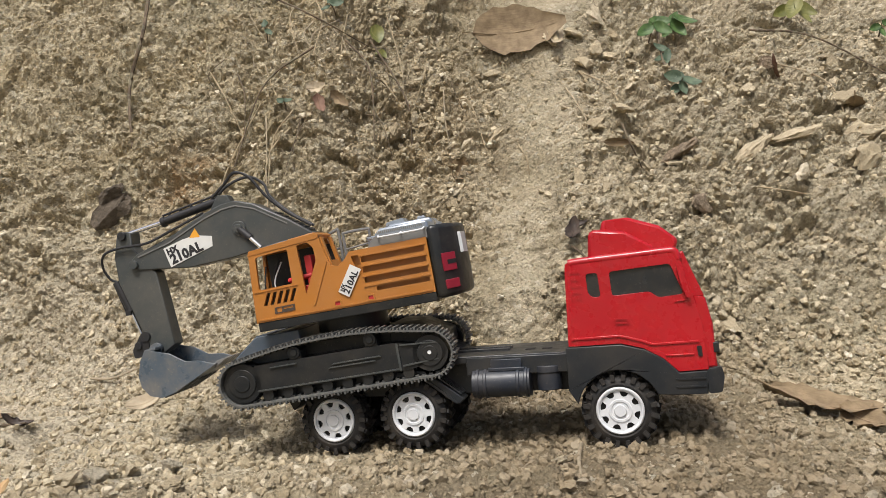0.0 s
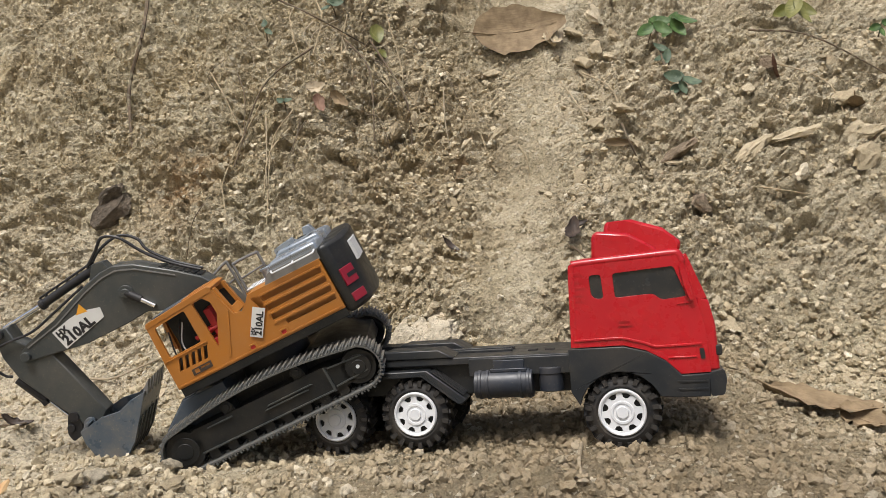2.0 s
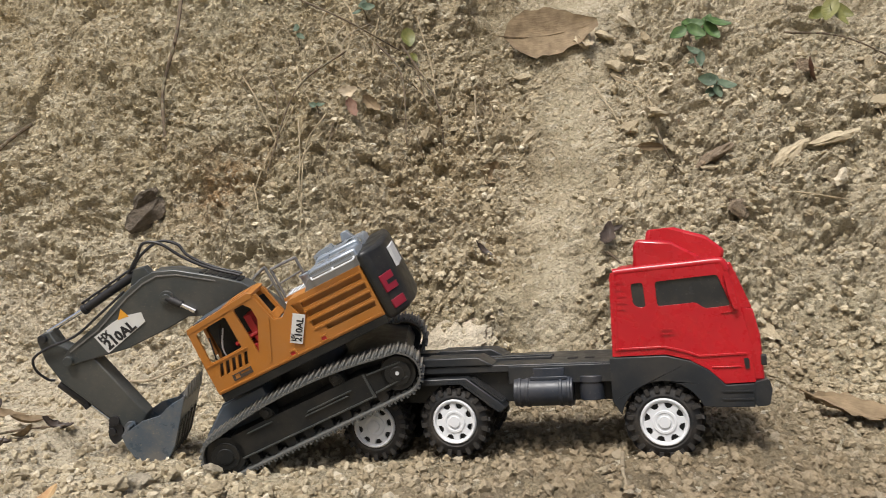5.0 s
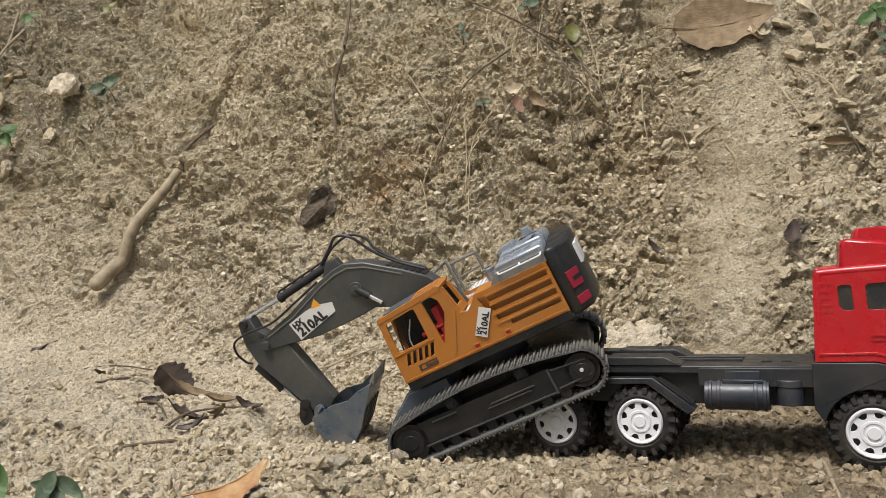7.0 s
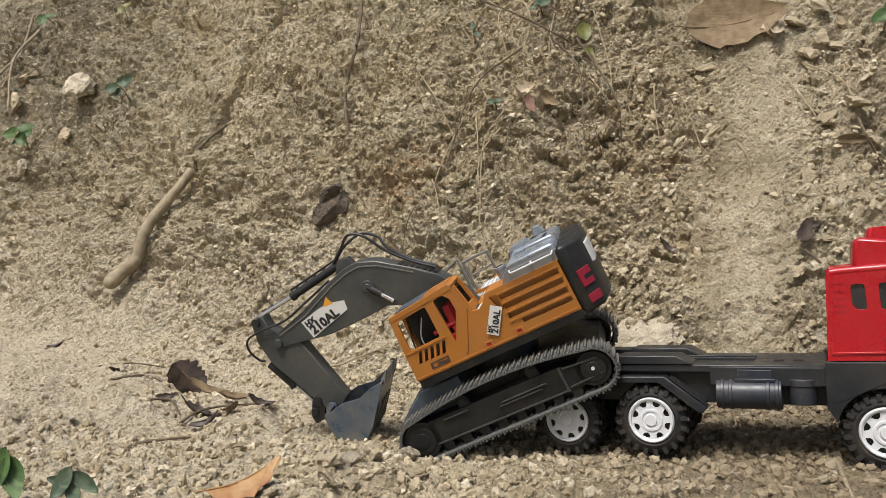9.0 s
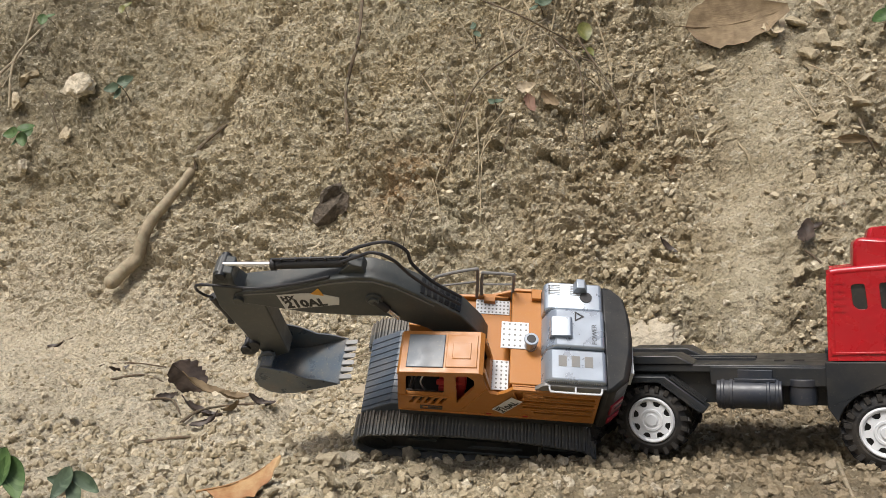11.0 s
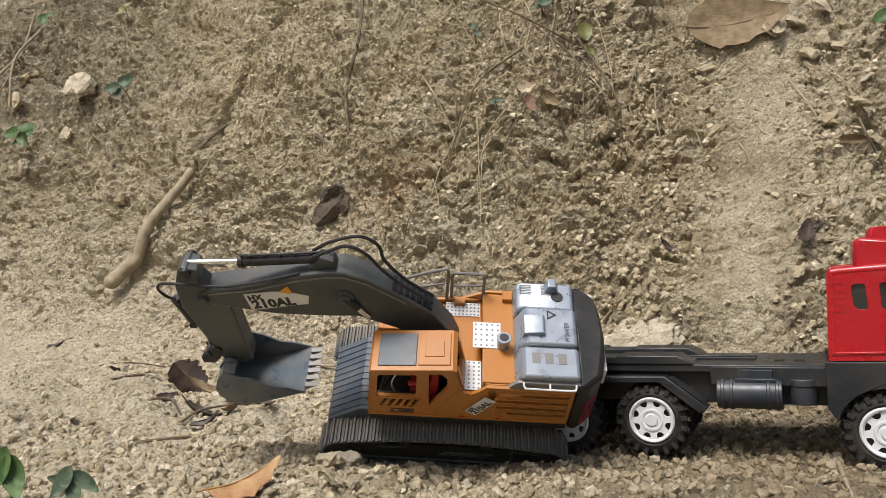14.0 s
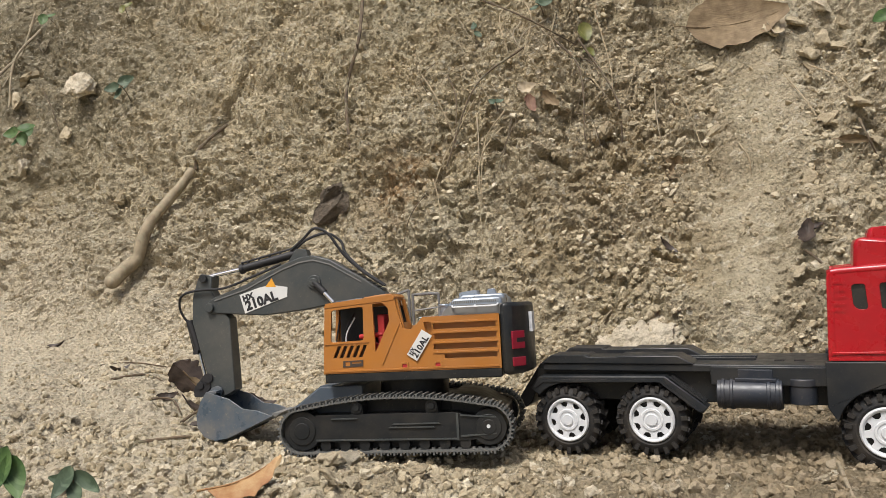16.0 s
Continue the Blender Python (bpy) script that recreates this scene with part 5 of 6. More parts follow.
ROCKS = {k: [stone_mesh("stone_shape", m, 10 + i + 20 * j, 3, 0.72, {"clod": 9, "pale": 7}.get(k, 11), {"clod": 1.25, "pale": 1.1}.get(k, 1.0)) for i in range(4)] for j, (k, m) in enumerate((("pale", PALE), ("brown", BROWN), ("dark", SLATE), ("clod", CLOD)))}
stone("rock", stone_mesh("stone_shape", PALE, 10, 5, 0.72, 5, 1.05), -0.042, 1.095, 0.135, "large pale limestone half buried at the bank's foot", 94, (0.75, 0.98, 0.42), 0.60)
for i, (x, y, s, st, sp) in enumerate(((0.385, 1.193, 0.075, (1, 0.7, 0.6), 10), (0.401, 1.286, 0.085, (1, 0.7, 0.6), -15), (0.579, 1.415, 0.070, (1, 0.6, 0.6), 5), (0.518, 1.281, 0.090, (1.2, 0.6, 0.5), 12),
                                       (0.674, 1.262, 0.080, (1, 0.7, 0.6), 30), (0.693, 1.351, 0.060, (1, 0.8, 0.6), 0), (0.572, 1.289, 0.100, (1.2, 0.6, 0.4), -8), (0.563, 1.238, 0.070, (1.3, 0.6, 0.5), 20),
                                       (0.306, 1.341, 0.060, (1, 0.9, 0.6), 40), (0.271, 1.343, 0.045, (1, 0.8, 0.7), 0), (0.522, 1.422, 0.060, (1, 0.7, 0.6), 75), (0.700, 1.300, 0.075, (1.2, 0.7, 0.5), 10))):
    stone("rock", ROCKS["brown" if i in (0, 1, 2) else "clod"][i % 4], x, y, s, "brown broken stone stuck in the bank" if i in (0, 1, 2) else "tan slab of clay breaking from the bank", sp, st, 0.3, "stones of the bank")
for i, (x, y, s) in enumerate(((-1.600, 1.990, 0.11), (-1.726, 1.899, 0.10), (-1.869, 2.119, 0.12), (-1.286, 1.693, 0.05), (-1.869, 2.074, 0.08), (-1.644, 1.935, 0.06), (0.214, 1.546, 0.075), (-0.091, 1.372, 0.05))):
    stone("rock", ROCKS["pale" if i in (0, 1) else "clod"][i % 4], x, y, s * (1.35 if i == 0 else 1.0), "pale greyish stone stuck in the bank", 37 * i + 90 * (i == 0), (0.9, 0.75 if i == 0 else 1, 0.7), 0.3, "stones of the bank")
stone("rock", ROCKS["dark"][1], -0.617, 1.436, 0.100, "dark brown stone in a hollow of the bank", 35, (1.0, 0.55, 0.55), 0.2)
stone("rock", ROCKS["dark"][2], -0.612, 1.445, 0.070, "dark brown stone in a hollow of the bank", 50, (1.0, 0.5, 0.6), 0.2)
for i, (x, y, s) in enumerate(((-0.326, 0.646, 0.022), (-0.340, 0.705, 0.030), (-0.319, 0.785, 0.022), (-0.338, 0.770, 0.020), (-0.262, 0.742, 0.022), (-0.310, 0.670, 0.018), (-0.245, 0.735, 0.016), (-0.335, 0.631, 0.016),
                               (-0.370, 0.631, 0.014), (-0.294, 0.752, 0.016), (-0.288, 0.670, 0.014), (-0.211, 0.737, 0.014), (-0.158, 0.709, 0.012), (-0.285, 0.730, 0.018), (-0.225, 0.725, 0.012), (-0.355, 0.700, 0.018),
                               (-0.402, 0.720, 0.020), (-0.420, 0.690, 0.014), (-0.180, 0.745, 0.012), (-0.06, 0.740, 0.012), (0.03, 0.735, 0.010), (0.21, 0.70, 0.012), (-0.47, 0.66, 0.014), (0.33, 0.80, 0.014))):
    stone("clod", ROCKS["clod"][i % 4], x, y, s, "crumbly tan clay clod lying on the path", 53 * i, (1, 0.85, 0.85), 0.12, "clods on the path")
for i, (x, y, q) in enumerate(((0.262, 1.560, 0.05), (0.298, 1.535, 0.055), (0.352, 1.570, 0.055), (0.270, 1.500, 0.05), (0.335, 1.515, 0.05), (0.310, 1.590, 0.06))):
    stone("rock", ROCKS["clod"][i % 4], x, y, q, "tan slab of clay breaking from the bank", 61 * i, (1.1, 0.8, 0.8), 0.25, "stones of the bank")
stone("clod", ROCKS["pale"][1], -0.335, 0.722, 0.032, "pale crumbly clay clod in front of the bucket", 20, (1.1, 0.8, 0.9), 0.12, "clods on the path")
stone("clod", ROCKS["pale"][2], -0.285, 0.800, 0.028, "pale crumbly clay clod in front of the bucket", 70, (1, 0.85, 0.9), 0.12, "clods on the path")
rng = random.Random(7)
for i in range(70):
    x, y = rng.uniform(-0.9, 0.75), rng.uniform(0.66, 1.02)
    if 0.74 < y < 0.96 and -0.42 < x < 0.36:
        continue
    stone("clod", ROCKS["clod"][i % 4], x, y, rng.choice((0.008, 0.010, 0.013, 0.017)), "crumbly tan clay clod lying on the path", rng.uniform(0, 360), (1, 0.85, 0.8), 0.15, "clods on the path")
for i in range(110):
    x = rng.uniform(-0.1, 0.85)
    y = float(bank_foot(np.array(x))) + rng.uniform(0.02, 0.5)
    if abs(x - 0.10 - 0.25 * (y - 1.1)) < 0.07:
        continue
    stone("rock", ROCKS["clod"][i % 4], x, y, rng.uniform(0.014, 0.042), "tan slab of clay breaking from the bank", rng.uniform(0, 360), (1.2, 0.8, 0.55), 0.3, "stones of the bank")


def gravel(name, count, where, lo, hi, seed, label):
    """Loose crumbs of clay, joined: too many to count."""
    r = np.random.default_rng(seed)
    shapes = []
    for sub in (1, 2):
        base = bmesh.new()
        bmesh.ops.create_icosphere(base, subdivisions=sub, radius=1.0)
        shapes.append((np.array([v.co[:] for v in base.verts]), np.array([[v.index for v in f.verts] for f in base.faces])))
        base.free()
    verts, faces, n = [], [], 0
    for x, y in where(r, count):
        p, nn = spot(x, y)
        s = lo + (hi - lo) * r.random() ** 4.0
        large = s > 0.0036
        v0, f0 = shapes[1 if large else 0]
        q = Matrix.LocRotScale(None, Euler(r.random(3) * 6.28), None).to_3x3()
        v = v0 * (1 + r.uniform(-0.36 if large else -0.48, 0.26 if large else 0.30, (len(v0), 1))) * (s * r.uniform(0.6, 1.15, 3))
        if large:
            side = r.normal(size=3)
            side /= np.linalg.norm(side)
            v = v - np.maximum(0, v @ side - 0.45 * s)[:, None] * side
        verts.append(v @ np.array(q).T + p + nn * s * 0.35)
        faces.append(f0 + n)
        n += len(v0)
    me = bpy.data.meshes.new(name)
    v, f = np.concatenate(verts).astype(np.float32), np.concatenate(faces).astype(np.int32)
    me.vertices.add(len(v))
    me.vertices.foreach_set("co", v.reshape(-1))
    me.loops.add(f.size)
    me.loops.foreach_set("vertex_index", f.reshape(-1))
    me.polygons.add(len(f))
    me.polygons.foreach_set("loop_start", np.arange(0, f.size, 3, dtype=np.int32))
    me.polygons.foreach_set("use_smooth", np.zeros(len(f), dtype=bool))
    me.update(calc_edges=True)
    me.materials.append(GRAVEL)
    return tagged(new(name, me), label, "gravel", kind="stuff")


def on_path(r, n):
    x, y = r.uniform(-1.15, 0.85, n), 0.58 + 0.46 * r.random(n) ** 1.1
    y = y + 0.36 * np.maximum(0, 0.1 - x) * (y - 0.58) / 0.46
    keep = (x > -0.5) | (y < 0.9) | (r.random(n) < 0.25)
    return list(zip(x[keep], y[keep]))


def on_scree(r, n):
    x = np.where(r.random(n) < 0.7, r.uniform(-0.12, 0.95, n), r.uniform(-1.0, 0.0, n))
    y = bank_foot(x) + 0.58 * r.random(n) ** 1.5 - 0.03
    keep = (np.abs(x - 0.10 - 0.25 * (y - 1.1)) > 0.07) | (r.random(n) < 0.25)
    return list(zip(x[keep], y[keep]))


def on_face(r, n):
    x = r.uniform(-1.7, 0.05, n)
    y = bank_foot(x) + r.uniform(0.0, 0.62, n)
    keep = r.random(n) < 0.25 + 1.3 * np.clip(0.5 + 2.2 * fbm(x, y, 0 * x, 0.14, 3, 131), 0, 1)
    return list(zip(x[keep], y[keep]))


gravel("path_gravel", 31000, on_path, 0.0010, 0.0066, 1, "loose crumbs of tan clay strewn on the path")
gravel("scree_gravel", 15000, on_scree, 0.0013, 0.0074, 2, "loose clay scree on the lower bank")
gravel("bank_crumbs", 14000, on_face, 0.0009, 0.0042, 3, "crumbs of clay clinging to the bank")


def leaf_mesh(bm, length, width, bend=0.2, cup=0.25, m=None, rng=random, ragged=0.0, tip=1.0, n=10, blunt=0.8):
    """A leaf blade along x, with a folded middle rib and a bent length; two sheets make its thickness."""
    rows = []
    for i in range(n + 1):
        t = i / n
        w = width * 0.5 * max(0.03, math.sin(math.pi * min(1, t ** 0.75 * tip)) ** blunt)
        z0 = bend * length * (t - 0.5) ** 2 * 4 - bend * length
        row = []
        for j in range(-3, 4):
            u = j / 3
            ww = w * (1 + (ragged * rng.uniform(-1, 0.4) if abs(j) == 3 else 0))
            row.append(Vector((t * length, u * ww, z0 + cup * abs(u) ** 1.3 * w + 0.04 * width * rng.uniform(-1, 1) * ragged * 2)))
        rows.append(row)
    for dz in (0.0, 0.0005):
        grid = [[bm.verts.new((m @ (p + Vector((0, 0, dz)))) if m else p + Vector((0, 0, dz))) for p in r] for r in rows]
        for a, b in zip(grid, grid[1:]):
            for j in range(6):
                bm.faces.new((a[j], a[j + 1], b[j + 1], b[j]))
    return bm


def fallen_leaf(x, y, length, width, mat, label, spin=0, bend=0.2, cup=0.3, ragged=0.15, lift=0.004, tilt=0, stalk=True, seed=1, facing=None, blunt=0.8, pitch=0):
    r = random.Random(seed)
    m = frame_at(x, y, lift, facing) @ pose(0, 0, 0, tilt, pitch, spin)
    leaf = thing("dry_leaf", label, "leaf", m)
    bm = leaf_mesh(bmesh.new(), length, width, bend, cup, Matrix.Translation((-length / 2, 0, bend * length * 0.6)), r, ragged, 0.97, 14, blunt)
    part("blade", bm, mat, leaf)
    bm = bmesh.new()
    z = lambda t: bend * length * ((t - 0.5) ** 2 * 4 - 0.4)
    tube(bm, [(length * (t - 0.5), 0, z(t) + 0.0006) for t in (-0.12 if stalk else 0.02, 0.25, 0.5, 0.75, 0.95)], 0.0011, 0.0004, 4, 5)
    part("midrib", bm, mat, leaf)
    return leaf


UP_FRONT = (0.1, -0.85, 0.45)
fallen_leaf(0.150, 1.553, 0.190, 0.110, DRYBROWN, "large dry tan teak leaf lying on the bank", 12, 0.12, 0.22, 0.16, 0.012, 8, seed=2, facing=UP_FRONT)
fallen_leaf(0.415, 0.840, 0.120, 0.058, DRYBROWN, "crumpled brown dry leaf lying on the path", -8, 0.10, 0.34, 0.34, 0.014, 20, seed=3)
fallen_leaf(0.452, 0.815, 0.060, 0.046, DRYBROWN, "torn brown dry leaf lying on the path", -50, 0.20, 0.4, 0.40, 0.012, 22, False, seed=4)
fallen_leaf(0.395, 0.920, 0.060, 0.028, DRYBROWN, "small dark dry leaf by the bank", 20, 0.2, 0.6, 0.3, 0.005, 0, False, seed=14)
fallen_leaf(-0.804, 1.190, 0.068, 0.062, DARKLEAF, "dark folded withered leaf at the bank's foot", 6, 0.06, -0.55, 0.28, 0.030, 50, False, seed=5, blunt=0.5)
fallen_leaf(-0.725, 1.150, 0.085, 0.026, DRYBROWN, "brown curled dry leaf lying on the path", 28, 0.18, 0.5, 0.25, 0.012, 35, seed=6)
fallen_leaf(-0.655, 1.010, 0.065, 0.028, DARKLEAF, "dark withered leaf among twigs", 10, 0.2, 0.6, 0.35, 0.006, 0, seed=7)
fallen_leaf(-0.620, 1.035, 0.045, 0.022, DRYBROWN, "small brown dry leaf among twigs", -30, 0.2, 0.6, 0.35, 0.005, 0, False, seed=17)
fallen_leaf(-0.425, 1.110, 0.060, 0.028, PALELEAF, "pale brown curled leaf at the bank's foot", 40, 0.18, 0.35, 0.15, 0.020, 5, False, seed=8, facing=UP_FRONT)
fallen_leaf(-0.397, 0.640, 0.072, 0.050, AMBER, "amber dry leaf lying in front on the path", 22, 0.08, -0.40, 0.30, 0.027, 26, seed=9, pitch=-12)
fallen_leaf(0.195, 1.165, 0.046, 0.024, DARKLEAF, "dark withered leaf hanging on a thin stalk", 75, 0.25, 0.6, 0.3, 0.018, 0, seed=10, facing=UP_FRONT)
fallen_leaf(0.205, 1.178, 0.030, 0.018, DARKLEAF, "dark withered leaf on the bank", 10, 0.25, 0.5, 0.3, 0.014, 0, False, seed=20, facing=UP_FRONT)
fallen_leaf(0.296, 1.305, 0.050, 0.015, DRYBROWN, "thin brown dry leaf on the bank", 0, 0.08, 0.4, 0.1, 0.008, 10, seed=11)
fallen_leaf(0.011, 1.205, 0.030, 0.014, DARKLEAF, "small dark dry leaf on the bank", -25, 0.2, 0.5, 0.2, 0.006, 0, seed=12)
fallen_leaf(-0.227, 1.400, 0.036, 0.026, PALELEAF, "pale bleached dry leaf caught on roots", 20, 0.2, 0.4, 0.3, 0.022, 0, False, seed=13, facing=UP_FRONT)
fallen_leaf(-0.216, 1.375, 0.042, 0.022, RUST, "rust-red dry leaf caught on roots", -70, 0.2, 0.4, 0.25, 0.020, 0, False, seed=16, facing=UP_FRONT)
fallen_leaf(-0.185, 1.385, 0.040, 0.022, DRYBROWN, "brown dry leaf caught on roots", -40, 0.2, 0.4, 0.3, 0.018, 0, False, seed=18, facing=UP_FRONT)
fallen_leaf(0.580, 1.405, 0.060, 0.024, RUST, "rusty dry leaf under a slab of clay", -5, 0.1, 0.4, 0.2, 0.012, 0, False, seed=19)
fallen_leaf(0.700, 1.335, 0.060, 0.030, DRYBROWN, "brown dry leaf on the bank", 60, 0.2, 0.4, 0.2, 0.012, 0, seed=21)

fallen_leaf(0.220, 1.548, 0.075, 0.034, PALELEAF, "bleached grey dry leaf beside a teak leaf", 75, 0.15, 0.4, 0.25, 0.016, 0, False, seed=31, facing=UP_FRONT)
fallen_leaf(0.021, 1.352, 0.046, 0.038, DRYBROWN, "crumpled dark brown leaf on the bank", 70, 0.3, 0.6, 0.5, 0.010, 0, False, seed=32, facing=UP_FRONT)
fallen_leaf(-0.560, 1.000, 0.040, 0.020, DARKLEAF, "small dark withered leaf on the path", 15, 0.3, 0.6, 0.4, 0.006, 20, False, seed=33)
fallen_leaf(-0.640, 1.075, 0.050, 0.024, DRYBROWN, "small brown dry leaf among twigs", 35, 0.2, 0.6, 0.3, 0.008, 25, False, seed=34)

fallen_leaf(-0.940, 1.220, 0.038, 0.022, DARKLEAF, "small dark withered leaf at the bank's foot", 60, 0.3, 0.6, 0.35, 0.006, 20, False, seed=41)
fallen_leaf(-0.753, 1.080, 0.034, 0.020, DARKLEAF, "small dark withered leaf on the path", 25, 0.3, 0.6, 0.4, 0.006, 15, False, seed=42)
fallen_leaf(-0.615, 0.953, 0.046, 0.018, DARKLEAF, "dark curled leaf on the path", 12, 0.25, 0.6, 0.4, 0.005, 15, False, seed=43)
fallen_leaf(-1.240, 1.430, 0.040, 0.018, DARKLEAF, "dark withered leaf at the bank's foot", 10, 0.25, 0.6, 0.4, 0.006, 15, False, seed=44)


def twig(name, pts, r0, r1, mat, label, lift=0.004, wob=0.12, seed=1, category="twig"):
    """A bent twig over points of the plan, each with its height over the ground."""
    r = random.Random(seed)
    ctrl = []
    for p in pts:
        q, n = spot(p[0], p[1])
        ctrl.append(Vector(q) + Vector(n) * (p[2] if len(p) > 2 else lift))
    o = ctrl[0].copy()
    bm = tube(bmesh.new(), [c - o for c in ctrl], r0, r1, 8, 7, wob, r)
    ob = part(name, bm, mat)
    ob.matrix_basis = Matrix.Translation(o)
    return tagged(ob, label, category)


ROOT = [Vector(p) for p in ((-1.159, 1.510, 0.113), (-1.138, 1.531, 0.143), (-1.119, 1.545, 0.166), (-1.111, 1.548, 0.205), (-1.097, 1.560, 0.249), (-1.070, 1.587, 0.300), (-1.048, 1.602, 0.335), (-1.033, 1.622, 0.372))]
bm = tube(bmesh.new(), [p - ROOT[0] for p in ROOT], 0.0165, 0.010, 6, 14, 0.05, random.Random(1))
bmesh.ops.create_icosphere(bm, subdivisions=3, radius=0.0167)
root = part("root", bm, BARK)
root.matrix_basis = Matrix.Translation(ROOT[0] + Vector((0.004, -0.012, 0.004)))
tagged(root, "thick pale root growing out of the bank", "root")
twig("root", [(-1.040, 1.640, 0.004), (-1.030, 1.656, 0.004), (-1.020, 1.700, 0.004), (-0.999, 1.734, 0.0)], 0.005, 0.003, TWIGDARK, "thin root running up a crack", seed=2, category="root")
twig("stem", [(-0.633, 1.712, 0.03), (-0.615, 1.640, 0.035), (-0.620, 1.580, 0.03), (-0.580, 1.484, 0.004)], 0.0042, 0.0030, TWIGDARK, "slender woody stem standing against the bank", seed=3, category="stem")
STRAWS = (((-0.300, 1.570, 0.03), (-0.290, 1.51, 0.03), (-0.269, 1.460, 0.015)), ((-0.281, 1.568, 0.04), (-0.25, 1.50, 0.04), (-0.227, 1.439, 0.02)), ((-0.262, 1.386, 0.02), (-0.288, 1.351, 0.02), (-0.272, 1.274, 0.01)),
          ((0.128, 1.339), (0.141, 1.315), (0.144, 1.298)), ((0.49, 1.217, 0.008), (0.537, 1.217, 0.012), (0.572, 1.212, 0.008)), ((0.065, 0.679), (0.085, 0.665), (0.106, 0.649)), ((0.22, 1.44, 0.02), (0.235, 1.40, 0.02), (0.25, 1.35, 0.01)),
          ((0.27, 1.48, 0.02), (0.30, 1.42, 0.02), (0.31, 1.37, 0.01)), ((-0.10, 1.55, 0.03), (-0.06, 1.50, 0.03), (-0.07, 1.44, 0.01)), ((-0.45, 1.52, 0.02), (-0.40, 1.46, 0.02), (-0.36, 1.40, 0.01)), ((0.60, 1.46, 0.02), (0.66, 1.38, 0.02), (0.68, 1.32, 0.01)),
          ((-0.33, 1.44, 0.02), (-0.36, 1.38, 0.02), (-0.39, 1.35, 0.01)), ((0.01, 1.46, 0.02), (0.06, 1.44, 0.02), (0.08, 1.36, 0.01)))
for i, p in enumerate(STRAWS):
    twig("straw", p, 0.0014, 0.0008, STRAW, "thin dry straw hanging on the bank" if p[0][1] > 1.0 else "thin dry straw lying on the path", seed=20 + i, category="straw")
TWIGS = (((-0.094, 0.700), (-0.072, 0.769), (-0.050, 0.815)), ((0.138, 0.771), (0.119, 0.679), (0.115, 0.640)), ((-0.573, 1.243, 0.008), (-0.529, 1.229, 0.010), (-0.475, 1.217, 0.012), (-0.421, 1.210, 0.01)),
         ((-0.662, 0.960, 0.008), (-0.653, 0.994, 0.01), (-0.624, 1.038, 0.012), (-0.548, 1.000, 0.008)), ((-0.383, 1.596, 0.03), (-0.262, 1.503, 0.04), (-0.151, 1.489, 0.02)), ((0.192, 1.153, 0.012), (0.207, 1.138, 0.014), (0.222, 1.114, 0.006)),
         ((-0.20, 1.47, 0.02), (-0.15, 1.42, 0.025), (-0.13, 1.35, 0.01)), ((-0.24, 1.46, 0.02), (-0.30, 1.43, 0.025), (-0.36, 1.37, 0.01)), ((-0.14, 1.50, 0.02), (-0.08, 1.42, 0.02), (-0.05, 1.38, 0.01)),
         ((-1.97, 2.25, 0.03), (-1.90, 2.18, 0.04), (-1.80, 2.16, 0.02)), ((-1.74, 2.04, 0.03), (-1.70, 1.99, 0.03), (-1.67, 1.95, 0.01)), ((0.60, 1.50, 0.03), (0.70, 1.44, 0.05), (0.80, 1.38, 0.02)), ((0.43, 1.55, 0.04), (0.42, 1.48, 0.04), (0.40, 1.43, 0.02)),
         ((-0.76, 1.02), (-0.72, 1.03), (-0.69, 1.01)), ((-1.44, 1.44), (-1.33, 1.45), (-1.21, 1.45)), ((-0.66, 0.86), (-0.60, 0.865), (-0.53, 0.87)), ((-1.02, 1.27), (-0.96, 1.29), (-0.88, 1.27)), ((-0.92, 1.16), (-0.86, 1.18), (-0.80, 1.17)), ((0.30, 1.33, 0.01), (0.31, 1.30, 0.012), (0.33, 1.28, 0.006)))
for i, p in enumerate(TWIGS):
    pale = i in (0, 1, 2)
    twig("twig", p, 0.0022, 0.0012, BARK if pale else TWIGDARK, "thin dry twig lying on the path" if p[0][1] < 1.02 else "thin dark twig on the clay bank", 0.003, seed=50 + i)
rng = random.Random(11)
for i in range(30):
    x, y = rng.uniform(-0.42, 0.02), rng.uniform(1.36, 1.60)
    dx, dy = rng.uniform(-0.06, 0.06), rng.uniform(0.03, 0.10)
    twig("rootlet", [(x, y, 0.004), (x + dx * 0.5 + rng.uniform(-0.012, 0.012), y - dy * 0.5, rng.uniform(0.008, 0.03)), (x + dx, y - dy, 0.004)], rng.uniform(0.0008, 0.0017), 0.0006,
         rng.choice((STRAW, TWIGDARK, BARK)), "thin dry rootlet hanging from the bank", seed=120 + i, category="root")["group"] = "dry rootlets"
for i, (x, y) in enumerate(((-2.02, 2.20), (-1.93, 2.12), (-1.99, 2.10))):
    twig("stick", [(x, y + 0.12, 0.04), (x + 0.03, y + 0.03, 0.04), (x + 0.05, y - 0.06, 0.02)], 0.0045, 0.003, BARK, "pale bare stick leaning on the bank", seed=80 + i, category="stick")


